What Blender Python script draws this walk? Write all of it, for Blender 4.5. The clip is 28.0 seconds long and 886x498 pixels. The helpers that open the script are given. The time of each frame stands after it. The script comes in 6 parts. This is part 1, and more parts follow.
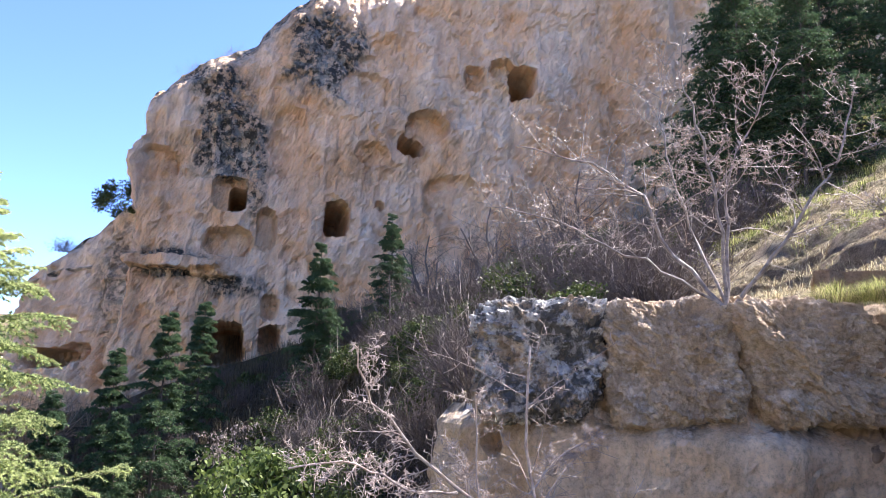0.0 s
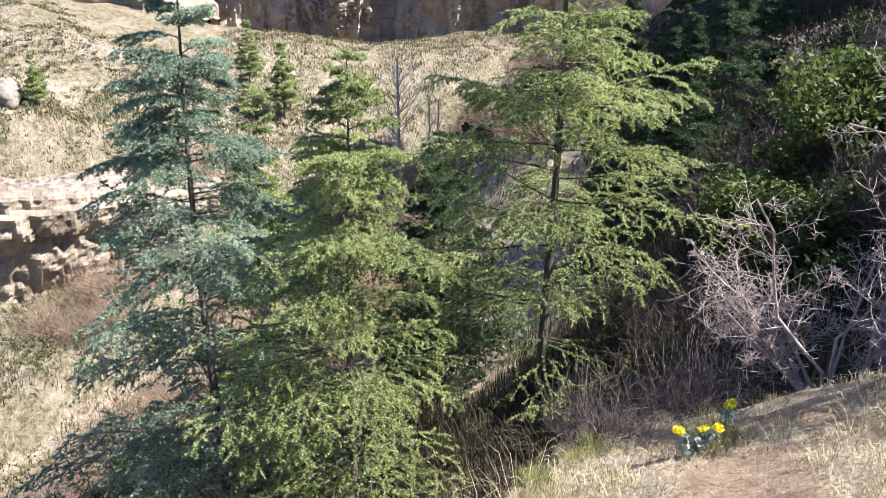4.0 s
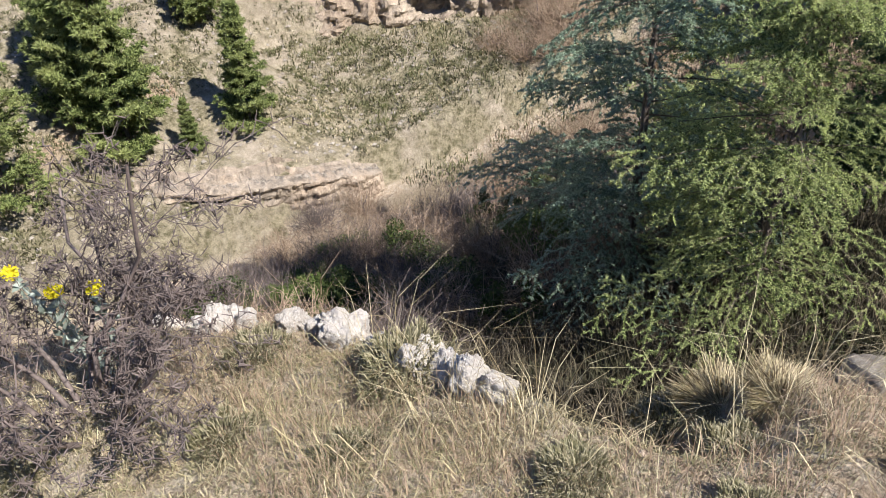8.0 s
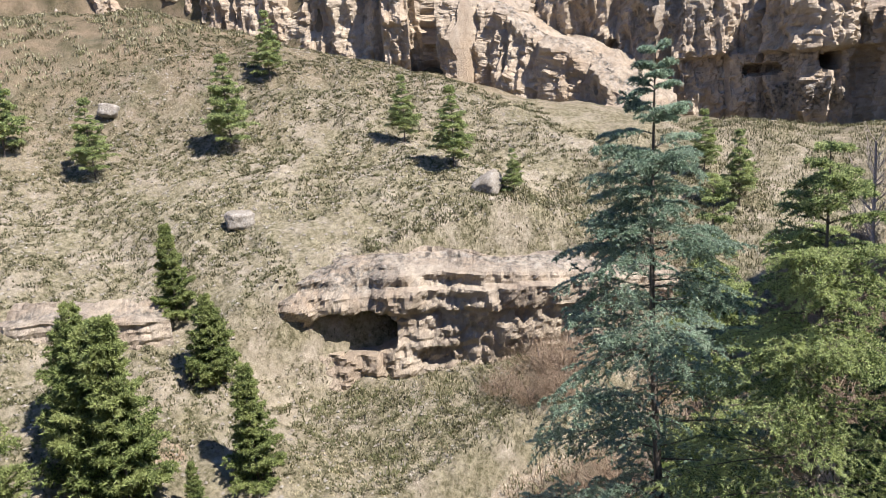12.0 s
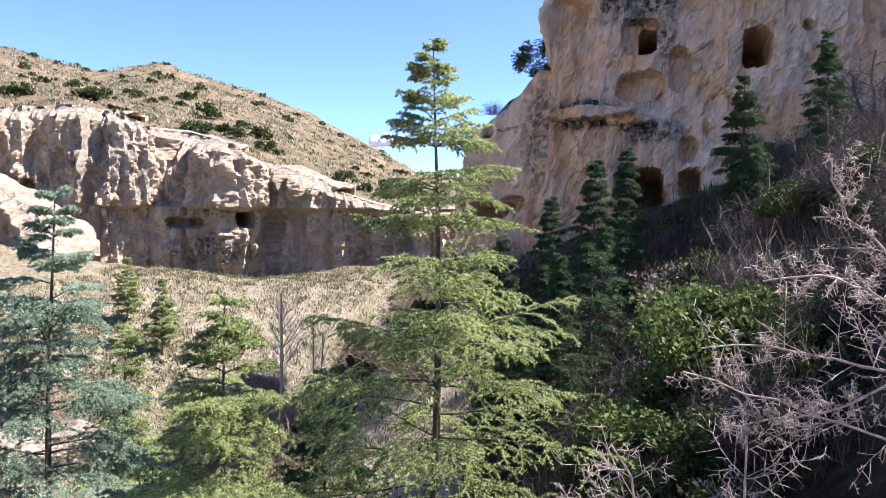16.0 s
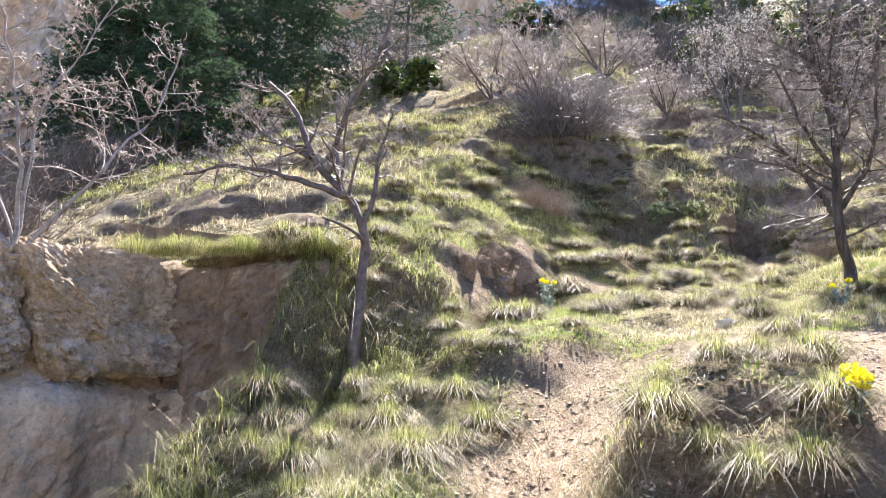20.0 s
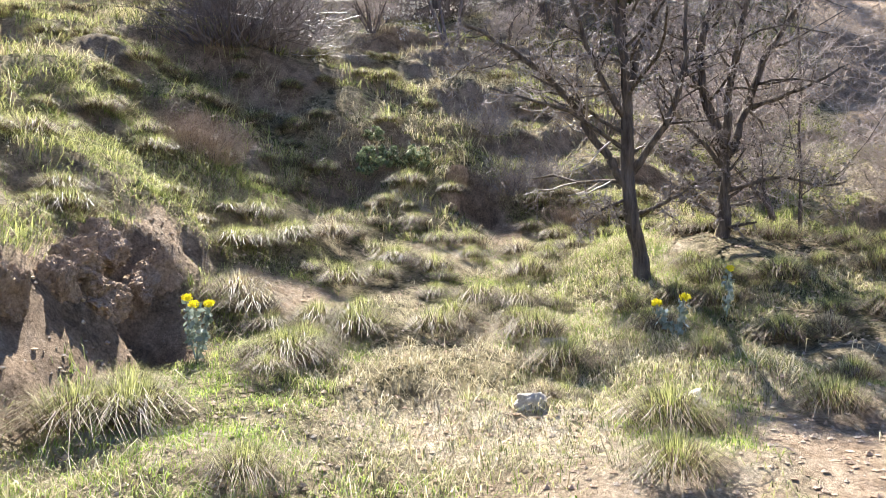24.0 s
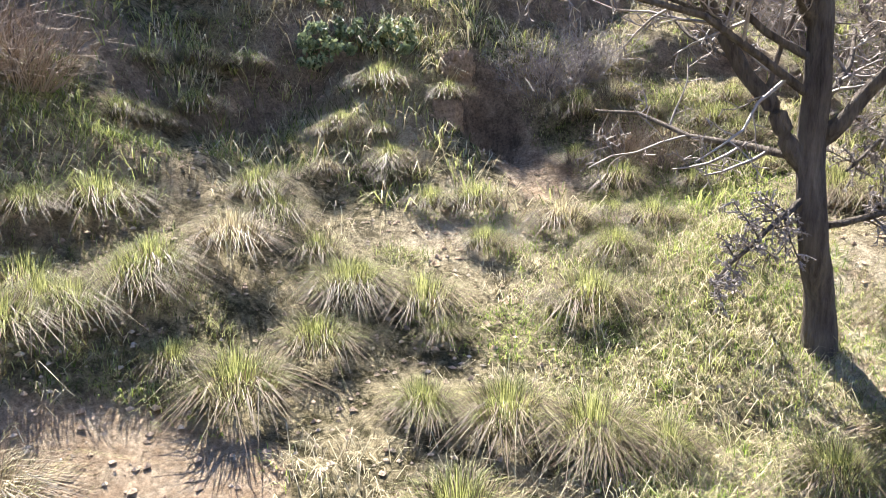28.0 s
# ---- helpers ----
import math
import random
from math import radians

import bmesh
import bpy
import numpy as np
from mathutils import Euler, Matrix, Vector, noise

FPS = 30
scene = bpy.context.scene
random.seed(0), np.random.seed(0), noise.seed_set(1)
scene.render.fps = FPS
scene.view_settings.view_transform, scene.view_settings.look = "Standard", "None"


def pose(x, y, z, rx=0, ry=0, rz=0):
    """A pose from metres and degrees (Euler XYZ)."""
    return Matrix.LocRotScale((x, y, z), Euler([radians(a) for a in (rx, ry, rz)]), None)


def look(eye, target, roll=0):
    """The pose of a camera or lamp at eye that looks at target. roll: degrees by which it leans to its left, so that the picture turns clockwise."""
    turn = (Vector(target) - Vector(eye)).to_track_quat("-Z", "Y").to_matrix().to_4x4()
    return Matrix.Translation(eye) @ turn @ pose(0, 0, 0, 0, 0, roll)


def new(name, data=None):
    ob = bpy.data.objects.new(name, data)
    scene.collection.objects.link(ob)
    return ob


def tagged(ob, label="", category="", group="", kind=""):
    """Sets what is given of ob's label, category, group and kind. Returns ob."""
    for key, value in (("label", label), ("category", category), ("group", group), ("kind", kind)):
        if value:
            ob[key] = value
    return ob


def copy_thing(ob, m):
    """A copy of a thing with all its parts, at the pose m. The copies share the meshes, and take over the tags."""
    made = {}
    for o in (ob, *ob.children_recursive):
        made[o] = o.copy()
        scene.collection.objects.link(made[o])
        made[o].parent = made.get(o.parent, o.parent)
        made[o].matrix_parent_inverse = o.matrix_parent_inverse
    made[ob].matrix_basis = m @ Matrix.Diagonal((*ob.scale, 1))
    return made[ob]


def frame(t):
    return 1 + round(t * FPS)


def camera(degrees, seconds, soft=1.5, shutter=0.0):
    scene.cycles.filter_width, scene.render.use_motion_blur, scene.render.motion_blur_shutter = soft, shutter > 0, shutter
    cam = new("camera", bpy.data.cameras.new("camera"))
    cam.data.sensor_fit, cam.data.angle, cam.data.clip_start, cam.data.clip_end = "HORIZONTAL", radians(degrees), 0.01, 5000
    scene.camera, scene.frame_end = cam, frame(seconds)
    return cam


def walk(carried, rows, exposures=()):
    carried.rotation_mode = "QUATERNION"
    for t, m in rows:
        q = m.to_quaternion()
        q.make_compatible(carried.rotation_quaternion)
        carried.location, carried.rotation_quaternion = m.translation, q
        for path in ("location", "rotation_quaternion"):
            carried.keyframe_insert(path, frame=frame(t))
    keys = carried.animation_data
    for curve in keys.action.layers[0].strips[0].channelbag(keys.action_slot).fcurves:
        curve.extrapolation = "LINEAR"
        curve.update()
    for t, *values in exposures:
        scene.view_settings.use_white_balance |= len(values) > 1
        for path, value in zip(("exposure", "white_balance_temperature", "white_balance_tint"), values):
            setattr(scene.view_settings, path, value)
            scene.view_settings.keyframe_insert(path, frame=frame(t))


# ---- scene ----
cam = camera(60.2, 28.0, soft=0.5)

# the walk: seconds, place of the eye, turn in degrees
PATH = [
    (0, 0.537, 0.231, 0.545, 100.43, -2.08, -19.02),
    (0.5, 0.506, 0.253, 0.500, 98.98, -1.00, -15.47),
    (1, 0.456, 0.280, 0.468, 96.30, -0.01, -10.22),
    (1.5, 0.398, 0.273, 0.434, 92.89, 0.48, -4.26),
    (2, 0.328, 0.274, 0.389, 88.89, 0.66, 1.41),
    (2.5, 0.271, 0.289, 0.338, 84.55, 0.56, 6.63),
    (3, 0.217, 0.257, 0.295, 80.11, 0.38, 11.31),
    (3.5, 0.145, 0.233, 0.238, 75.66, 0.10, 15.58),
    (4, 0.095, 0.202, 0.188, 71.39, -0.32, 19.72),
    (4.5, 0.053, 0.202, 0.130, 67.08, -0.89, 23.84),
    (6.5, 0.000, 0.000, 0.000, 53.91, -1.21, 39.84),
    (7, -0.042, -0.035, -0.001, 52.91, -0.77, 44.35),
    (7.5, -0.091, -0.092, -0.005, 52.80, -0.10, 48.67),
    (8, -0.113, -0.123, 0.013, 53.54, 0.78, 52.46),
    (8.5, -0.135, -0.156, 0.043, 55.23, 1.85, 55.35),
    (9, -0.138, -0.167, 0.081, 57.85, 2.80, 57.24),
    (9.5, -0.128, -0.196, 0.136, 61.28, 3.68, 58.32),
    (10, -0.097, -0.206, 0.191, 65.16, 4.24, 59.14),
    (10.5, -0.087, -0.235, 0.246, 69.10, 4.57, 59.28),
    (11, -0.075, -0.250, 0.282, 72.96, 4.51, 58.47),
    (11.5, -0.012, -0.284, 0.332, 76.17, 4.30, 56.07),
    (12, -0.024, -0.155, 0.324, 78.71, 3.97, 51.77),
    (12.5, 0.021, -0.108, 0.320, 80.72, 3.40, 46.01),
    (13, 0.044, -0.020, 0.316, 82.33, 2.95, 39.77),
    (13.5, 0.066, 0.026, 0.314, 83.50, 2.30, 33.95),
    (15.5, 0.192, 0.075, 0.336, 86.53, 0.39, 16.23),
    (16, 0.253, 0.101, 0.374, 88.45, -0.43, 11.26),
    (16.5, 0.285, 0.104, 0.411, 90.90, -1.39, 5.83),
    (17, 0.326, 0.126, 0.431, 93.48, -2.45, -0.15),
    (17.5, 0.373, 0.126, 0.453, 95.61, -3.62, -7.65),
    (18, 0.430, 0.160, 0.440, 97.15, -4.59, -17.11),
    (18.5, 0.523, 0.163, 0.426, 98.33, -5.02, -28.70),
    (19, 0.660, 0.128, 0.442, 99.24, -4.77, -40.98),
    (19.5, 0.770, 0.066, 0.484, 99.82, -3.48, -53.11),
    (20, 1.102, 0.044, 0.440, 99.54, -1.59, -63.72),
    (20.5, 1.486, 0.058, 0.436, 96.73, -0.10, -70.60),
    (21, 1.662, 0.090, 0.458, 94.29, 0.34, -75.49),
    (21.5, 2.014, 0.284, 0.534, 93.40, 0.09, -80.40),
    (23.5, 3.898, 0.720, 1.138, 94.11, 0.57, -89.09),
    (24, 4.397, 0.962, 1.372, 94.37, 0.80, -86.73),
    (24.5, 4.808, 1.179, 1.624, 94.21, 1.43, -86.93),
    (25, 5.298, 1.318, 1.818, 93.41, 2.69, -88.65),
    (25.5, 5.644, 1.558, 1.980, 92.73, 3.77, -93.43),
    (26, 5.927, 1.501, 2.159, 91.82, 3.88, -101.13),
    (26.5, 6.358, 1.324, 2.316, 90.66, 3.44, -103.87),
    (27, 6.757, 1.303, 2.372, 87.94, 2.40, -101.58),
    (27.5, 7.057, 1.269, 2.513, 84.19, 1.51, -95.98),
    (28, 7.379, 1.113, 2.538, 80.30, 1.23, -87.21),
]

walk(cam, [(r[0], pose(*r[1:])) for r in PATH], [(0.0, 2.05, 6300, 21), (2.0, 1.9, 6250, 22), (3.0, 1.8, 6350, 19), (4.5, 1.5, 6300, 18), (6.5, 1.12, 6350, 17), (10.0, 1.0, 6350, 17), (13.5, 1.0, 6350, 17), (15.5, 1.5, 6250, 21), (17.0, 1.8, 6250, 23), (18.3, 2.3, 6350, 22), (19.0, 2.45, 6350, 18), (21.0, 2.15, 6450, 15), (24.0, 2.1, 6550, 13), (26.0, 2.35, 6450, 13), (28.0, 2.3, 6500, 13)])

# ---- light ----
SUN_AZ, SUN_EL = 74.0, 51.0
world = bpy.data.worlds.new("sky")
scene.world = world
world.use_nodes = True
wn = world.node_tree
sky = wn.nodes.new("ShaderNodeTexSky")
sky.sky_type = "NISHITA"
sky.sun_disc = False
sky.sun_elevation = radians(SUN_EL)
sky.sun_rotation = radians(SUN_AZ)
sky.altitude, sky.air_density, sky.dust_density, sky.ozone_density = 3000, 0.65, 0.0, 6.0
wn.links.new(sky.outputs[0], wn.nodes["Background"].inputs[0])
wn.nodes["Background"].inputs[1].default_value = 0.15
sun_lamp = bpy.data.lights.new("sun", "SUN")
sun_lamp.energy, sun_lamp.angle, sun_lamp.color = 5.0, radians(0.55), (1.0, 0.95, 0.87)
sun = new("sun", sun_lamp)
ca, sa, ce, se = math.cos(radians(SUN_AZ)), math.sin(radians(SUN_AZ)), math.cos(radians(SUN_EL)), math.sin(radians(SUN_EL))
sun.matrix_world = look((60 * sa * ce, 60 * ca * ce, 60 * se), (0, 0, 0))


# ---- numbers: noise, meshes ----
rng = np.random.default_rng(7)


def hash2(i, j, seed):
    v = np.sin(i * 127.1 + j * 311.7 + seed * 74.7) * 43758.5453
    return v - np.floor(v)


def vnoise(x, y, seed=0):
    """Smooth noise in -1..1 over a plane."""
    x, y = np.asarray(x, float), np.asarray(y, float)
    i, j = np.floor(x), np.floor(y)
    u, v = x - i, y - j
    u, v = u * u * u * (u * (u * 6 - 15) + 10), v * v * v * (v * (v * 6 - 15) + 10)
    a, b, c, d = hash2(i, j, seed), hash2(i + 1, j, seed), hash2(i, j + 1, seed), hash2(i + 1, j + 1, seed)
    return 2 * (a + (b - a) * u + (c - a) * v + (a - b - c + d) * u * v) - 1


def fbm(x, y, octaves=4, seed=0, gain=0.5):
    out, amp, total = 0.0, 1.0, 0.0
    for k in range(octaves):
        out = out + amp * vnoise(x * 2 ** k + 13.7 * k, y * 2 ** k - 7.3 * k, seed + k)
        total += amp
        amp *= gain
    return out / total


def smooth(a, b, x):
    t = np.clip((x - a) / (b - a), 0, 1)
    return t * t * (3 - 2 * t)


def knots(x, pairs):
    return np.interp(x, pairs[0::2], pairs[1::2])


# ---- lie of the land ----
EYE = (0.3, 0.1)


def stream_x(y):
    return knots(y, (-60, -14, 0, -19.5, 14, -20, 40, -15, 60, -12, 120, -4))


def stream_z(y):
    return knots(y, (-60, -17, 14, -15.5, 62, -5.5, 120, 2))


def cliff_r(az):
    return knots(az, (-120, 90, -90, 85, -72, 80, -63, 74, -51, 70, -46, 73, -40, 72, -35, 70, -25, 68, -12, 65, 10, 90))


def cliff_top(az):
    return knots(az, (-120, 24, -72, 20, -56.6, 12.5, -48.7, 8.6, -44, 9.6, -36.6, 10.6, -26.6, 7.3, -19, 3.2, -14.8, 1.9, 10, 2))


def cliff_base(az):
    return knots(az, (-120, 10, -72, 9.8, -63, 5.6, -51, 1.3, -46, -1.5, -40, -3, -35, -3.8, -25, -4.4, -18, -3.2, 10, -2.5))


def skyline(az):
    return knots(az, (-120, 36, -46, 31.5, -41, 32, -35.6, 27.5, -31.8, 30.6, -27.9, 28.2, -21.8, 23.4, -16.4, 16.2, -13.4, 11.2, 0, 8))


BEYOND = (26, 11, 60, 30, 400, 60)
# heights along x, for lines of equal y, from the brink up the bank
PROFILES = (
    (-60, (-30, -13, -6, -2.4, 0, -0.2, 4.5, 1.2, 9, 2.4, 14, 3.0, 20, 6, *BEYOND)),
    (-8, (-30, -15, -6, -3.3, 0, -1.3, 4.5, 0.1, 9, 1.1, 12, 1.6, 13.5, 0.9, 14.5, 1.1, 16.5, 3.2, 19, 4.0, *BEYOND)),
    (-3.5, (-30, -15, -6, -3.5, -1.2, -1.84, 0, -1.45, 2, -0.93, 4.5, -0.15, 7, 0.75, 10, 1.5, 12, 1.9, 13.2, 1.45, 14.0, 1.6, 15.4, 3.1, 16.8, 3.5, 20, 5.2, *BEYOND)),
    (-1, (-30, -15, -6, -3.5, -3.6, -2.5, -2, -2.04, -0.8, -1.73, 0, -1.48, 1, -1.16, 2, -0.96, 3.3, -0.6, 4.5, -0.18, 5.8, 0.32, 7, 0.78, 9, 1.2, 11, 1.88, 12.5, 2.15, 13.6, 2.7, 15, 3.6, 17, 4.7, 20, 6.3, *BEYOND)),
    (0.8, (-30, -15, -6, -3.5, -3.6, -2.5, -2, -2.04, -0.8, -1.73, 0, -1.48, 1, -1.16, 2, -0.98, 3.3, -0.62, 4.5, -0.2, 5.3, 0.1, 6.3, 0.58, 7, 0.78, 9, 1.13, 10.1, 1.37, 12, 1.85, 13.1, 2.2, 13.45, 2.85, 14.9, 3.75, 17, 5.3, 20, 7, *BEYOND)),
    (2.0, (-30, -15, -6, -3.5, -3.6, -2.5, -2, -2.04, -0.8, -1.73, 0, -1.5, 1, -1.2, 2, -1.02, 3.3, -0.66, 4.5, -0.2, 5.3, 0.12, 6.3, 0.62, 7, 0.82, 9, 1.2, 10.2, 1.55, 12, 2.1, 12.6, 2.55, 13.7, 3.4, 15.4, 4.55, 17.6, 6, 20, 7.3, *BEYOND)),
    (2.7, (-30, -15, -6, -3.5, -3.6, -2.5, -2, -2.04, -0.8, -1.73, 0, -1.5, 1, -1.2, 2, -1.02, 3.3, -0.7, 4.5, -0.2, 5.3, 0.1, 6.3, 0.55, 7, 0.85, 8.6, 1.08, 9.2, 1.35, 9.7, 1.75, 10.3, 2.0, 10.9, 2.35, 12.6, 2.85, 14.1, 4.3, 15.3, 4.7, 17.6, 6.05, 20, 7.4, *BEYOND)),
    (3.15, (-30, -15, -6, -3.5, -2, -2.04, 0, -1.5, 2, -1.02, 3.3, -0.7, 4.5, -0.2, 5.4, 0.2, 6.2, 0.5, 6.7, 1.2, 7.2, 1.5, 8.3, 1.78, 9, 1.88, 10, 2.1, 10.9, 2.5, 12.6, 3.0, 14.3, 4.7, 15.2, 4.85, 17.6, 6.1, 20, 7.4, *BEYOND)),
    (3.75, (-30, -15, -6, -3.5, -2, -2.04, 0, -1.5, 2, -1.02, 3.3, -0.6, 4.5, 0.1, 5.4, 0.8, 5.85, 1.38, 6.4, 1.5, 7.2, 1.68, 8.3, 2.0, 10, 2.5, 11.5, 3.1, 12.8, 3.5, 14.4, 4.9, 17.6, 6.2, 20, 7.5, *BEYOND)),
    (5, (-30, -15, -6, -3.5, -2, -2.04, 0, -1.5, 2, -1.0, 3.3, -0.3, 4.5, 0.9, 5.4, 1.3, 7, 1.85, 8.5, 2.4, 10, 3.2, 11.5, 3.95, 13.3, 4.4, 14.6, 5.5, 17, 6.8, 20, 8.2, *BEYOND)),
    (9, (-30, -15, -6, -3.5, -2, -2.0, 0, -1.4, 2, -0.7, 4.5, 0.9, 7, 2.0, 10, 3.4, 13, 4.9, 15, 6.1, 20, 8.8, *BEYOND)),
    (60, (-30, -13, -6, -1.8, 0, 0.5, 4.5, 2.5, 10, 5, 15, 8, 20, 10, 26, 14, 60, 32, 400, 62)),
)


def near_hill(x, y):
    """The slope that is walked on, up to the bank."""
    shape = np.broadcast(x, y).shape
    x, y = np.broadcast_to(x, shape), np.broadcast_to(y, shape)
    ys = [row[0] for row in PROFILES]
    at = np.interp(y, ys, np.arange(len(ys)))
    s = 0.0
    for k, (_, row) in enumerate(PROFILES):
        w = np.clip(1 - np.abs(at - k), 0, 1)
        s = s + w * sum(knots(x + d, row) for d in (-0.16, 0.0, 0.16)) / 3
    fall = 0.27 * np.clip(y - 1.5, 0, 4.5) * smooth(2.2, 0.2, x)
    return s - fall


def far_hill(x, y):
    """The same slope beyond the rock ledge, up to the foot of the cave cliff."""
    a = knots(x, (-30, -22, -2.5, -7.2, 0.5, -4.8, 3.5, -2.0, 5, -0.4, 7, 1.8, 10, 3.3, 14, 5.2, 20, 8.4, 30, 15, 60, 30, 400, 60))
    b = knots(x, (-30, -14, -12, -8, -5.5, -2.2, 2.4, 1.2, 10, 3.6, 17, 6.6, 25, 11, 60, 28, 400, 40))
    return a + (b - a) * smooth(17, 36, y)


def ledge_edge(y):
    """Where the ground that is stood on breaks off to the ravine."""
    return knots(y, (-30, -8.8, -2, -5.5, -0.35, -4.6, 0.5, -3.75, 0.8, -3.3, 0.95, -2.75, 1.08, -2.2, 1.15, -1.7, 1.22, -1.35, 1.3, -1.15, 1.45, -1.05, 1.6, -1.12, 1.75, -1.3, 1.95, -1.15, 2.1, -0.88, 2.4, -0.8, 3.3, -0.75, 4.2, -0.6, 4.85, -0.2, 5.2, 0.3, 8, 1.3, 12, 2.3))


def west_side(x, y):
    w = stream_x(y) - 2.2 - x
    z = stream_z(y) + 1.7 * smooth(-0.6, 0.1, w) + 0.33 * np.maximum(w, 0)
    band = smooth(10, 14, y) * (1 - smooth(27, 33, y))
    lift = knots(w, (0, 0, 4, -1.2, 8.6, -2.1, 9.4, -0.8, 10.2, 2.4, 14, 2.4, 36, 0))
    return z + band * lift * (w > 0)


def land(x, y):
    x, y = np.asarray(x, float), np.asarray(y, float)
    dx, dy = x - EYE[0], y - EYE[1]
    az, r = np.degrees(np.arctan2(dx, dy)), np.hypot(dx, dy)
    # east of the stream
    near = near_hill(x, y)
    near = near - 4.2 * smooth(0.15, -0.35, x - ledge_edge(y))
    mix = smooth(3.4, 5.8, y - 0.35 * np.clip(x - 2.5, 0, 3) - 0.9 * np.clip(2.2 - x, 0, 1.5))
    east = near + (far_hill(x, y) - near) * mix
    # hollow between the path and the rock ledge
    lip = knots(x, (1.2, 2.7, 3.7, 3.05, 4.4, 3.42, 6.4, 3.6)) + 0.15 * fbm(x * 1.5, y * 0.3, 2, 19)
    east = east - 2.3 * smooth(0.0, 0.55, y - lip) * smooth(6.24, 6.04, x + 0.5 * (y - 3.6)) * smooth(1.6, 3.0, x) * (1 - smooth(5.4, 6.6, y))
    # the shelf of rock beside the path
    shelf = smooth(4.0, 4.9, x) * smooth(5.9, 6.7, y + 0.42 * (x - 4)) * (1 - smooth(9, 15, y)) * (1 - smooth(8, 13, x))
    east = np.maximum(east, east + shelf * (1.02 + 0.2 * (x - 3.5) - east))
    low = stream_z(y) + (0.56 + 0.011 * np.clip(y, 0, 40)) * np.maximum(x - stream_x(y) - 0.8, 0) + 2.5 * np.maximum(x - ledge_edge(y) + 1.2, 0)
    k = 0.8
    hsm = np.clip(0.5 + 0.5 * (low - east) / k, 0, 1)
    east = low + (east - low) * hsm - k * hsm * (1 - hsm)
    z = np.where(x > stream_x(y), east, west_side(x, y))
    # towards and above the far cliffs
    rc = cliff_r(az)
    far = (az < 8) & (az > -160)
    t = smooth(0.68, 1.0, r / rc)
    low2 = z + (cliff_base(az) - z) * t
    up = smooth(2.4, 4.2, r - rc)
    top = cliff_top(az) + (skyline(az) - cliff_top(az)) * np.clip((r - rc - 4) / (150 - rc), 0, 1.0) ** 0.9
    wide = low2 + (top - low2) * up
    z = np.where(far & (x < stream_x(y) + 3 + 0.0 * x) | (far & (y > 50)), wide, z)
    # uneven ground
    d = np.clip(r / 12, 0.25, 3)
    z = z + 0.16 * d * fbm(x * 0.35, y * 0.35, 3, 3) * smooth(0.5, 3, r) + 0.055 * fbm(x * 1.7, y * 1.7, 3, 9)
    z = z + 0.30 * fbm(x * 0.8, y * 0.8, 4, 51) * (x < stream_x(y) - 2) * smooth(60, 40, r)
    z = z + 1.6 * fbm(x * 0.06, y * 0.06, 3, 21) * smooth(75, 110, r)
    up_bank = smooth(0.0, 1.2, x - knots(y, (-6, 14, -2.5, 13.4, 1, 12.9, 2, 12.2, 2.8, 9.6, 3.4, 8.2, 5, 7.0, 9, 6.6))) * smooth(40, 25, x) * smooth(16, 10, y)
    z = z + 0.30 * fbm(x * 0.8, y * 0.8, 4, 93) * up_bank
    # narrow terraces of the grazed bank, with steep faces and turf lips
    u = (x + 0.45 * y + 1.7 * fbm(x * 0.33, y * 0.33, 3, 95)) / 1.5
    saw = u - np.floor(u)
    z = z + (0.46 + 0.45 * fbm(x * 0.5, y * 0.5, 2, 97)) * (smooth(0.55, 0.92, saw) - saw) * up_bank
    v = (x - 0.3 * y + 0.9 * fbm(x * 0.7, y * 0.7, 3, 195)) / 0.62
    saw = v - np.floor(v)
    z = z + 0.16 * (smooth(0.5, 0.95, saw) - saw) * up_bank * smooth(-0.2, 0.3, fbm(x * 0.6, y * 0.6, 2, 197))
    # clods and small hollows of the slope that is stood on
    z = z + 0.05 * fbm(x * 2.9, y * 2.9, 2, 99) * smooth(14, 8, r)
    # tread of the path
    px = knots(x, (0, 0.2, 2, 0.6, 4, 1.2, 5.2, 1.5, 6.3, 1.5, 9, 1.0))
    tread = np.exp(-((y - px) / 0.38) ** 2) * smooth(0.2, 1.2, x) * (1 - smooth(6.5, 8.5, x))
    z = z - 0.13 * tread
    # turf mound beside the path, a grass step past it, the crumbling scarp
    rag = 0.10 * fbm(x * 3.1, y * 3.1, 3, 89)
    hump = 0.42 * smooth(4.35, 5.0, x + 1.3 * rag) * (1 - smooth(5.2, 6.4, x)) * smooth(-0.55, 0.15, y + rag) * (1 - smooth(0.7, 1.25, y + rag))
    hump = hump - 0.16 * np.exp(-(((x - 4.93) / 0.10) ** 2 + ((y - 0.45) / 0.28) ** 2))
    hump = hump + 0.09 * smooth(5.95, 6.12, x + rag) * (1 - smooth(6.4, 7.4, x)) * smooth(1.45, 1.7, y + rag) * (1 - smooth(2.4, 2.9, y))
    scarp = smooth(2.6, 2.9, y) * smooth(4.6, 3.6, y) * smooth(6.2, 6.8, x) * (1 - smooth(9.4, 10.5, x))
    bank = 0.24 * fbm(x * 2.4, y * 2.4, 3, 91, 0.5) * scarp
    bank = bank - 0.6 * np.exp(-(((x - 8.65) / 0.34) ** 2 + ((y - 2.98) / 0.24) ** 2))
    bank = bank - 0.5 * np.exp(-(((x - 13.2) / 0.2) ** 4 + ((y - 1.05) / 0.17) ** 4))
    return z + hump + bank


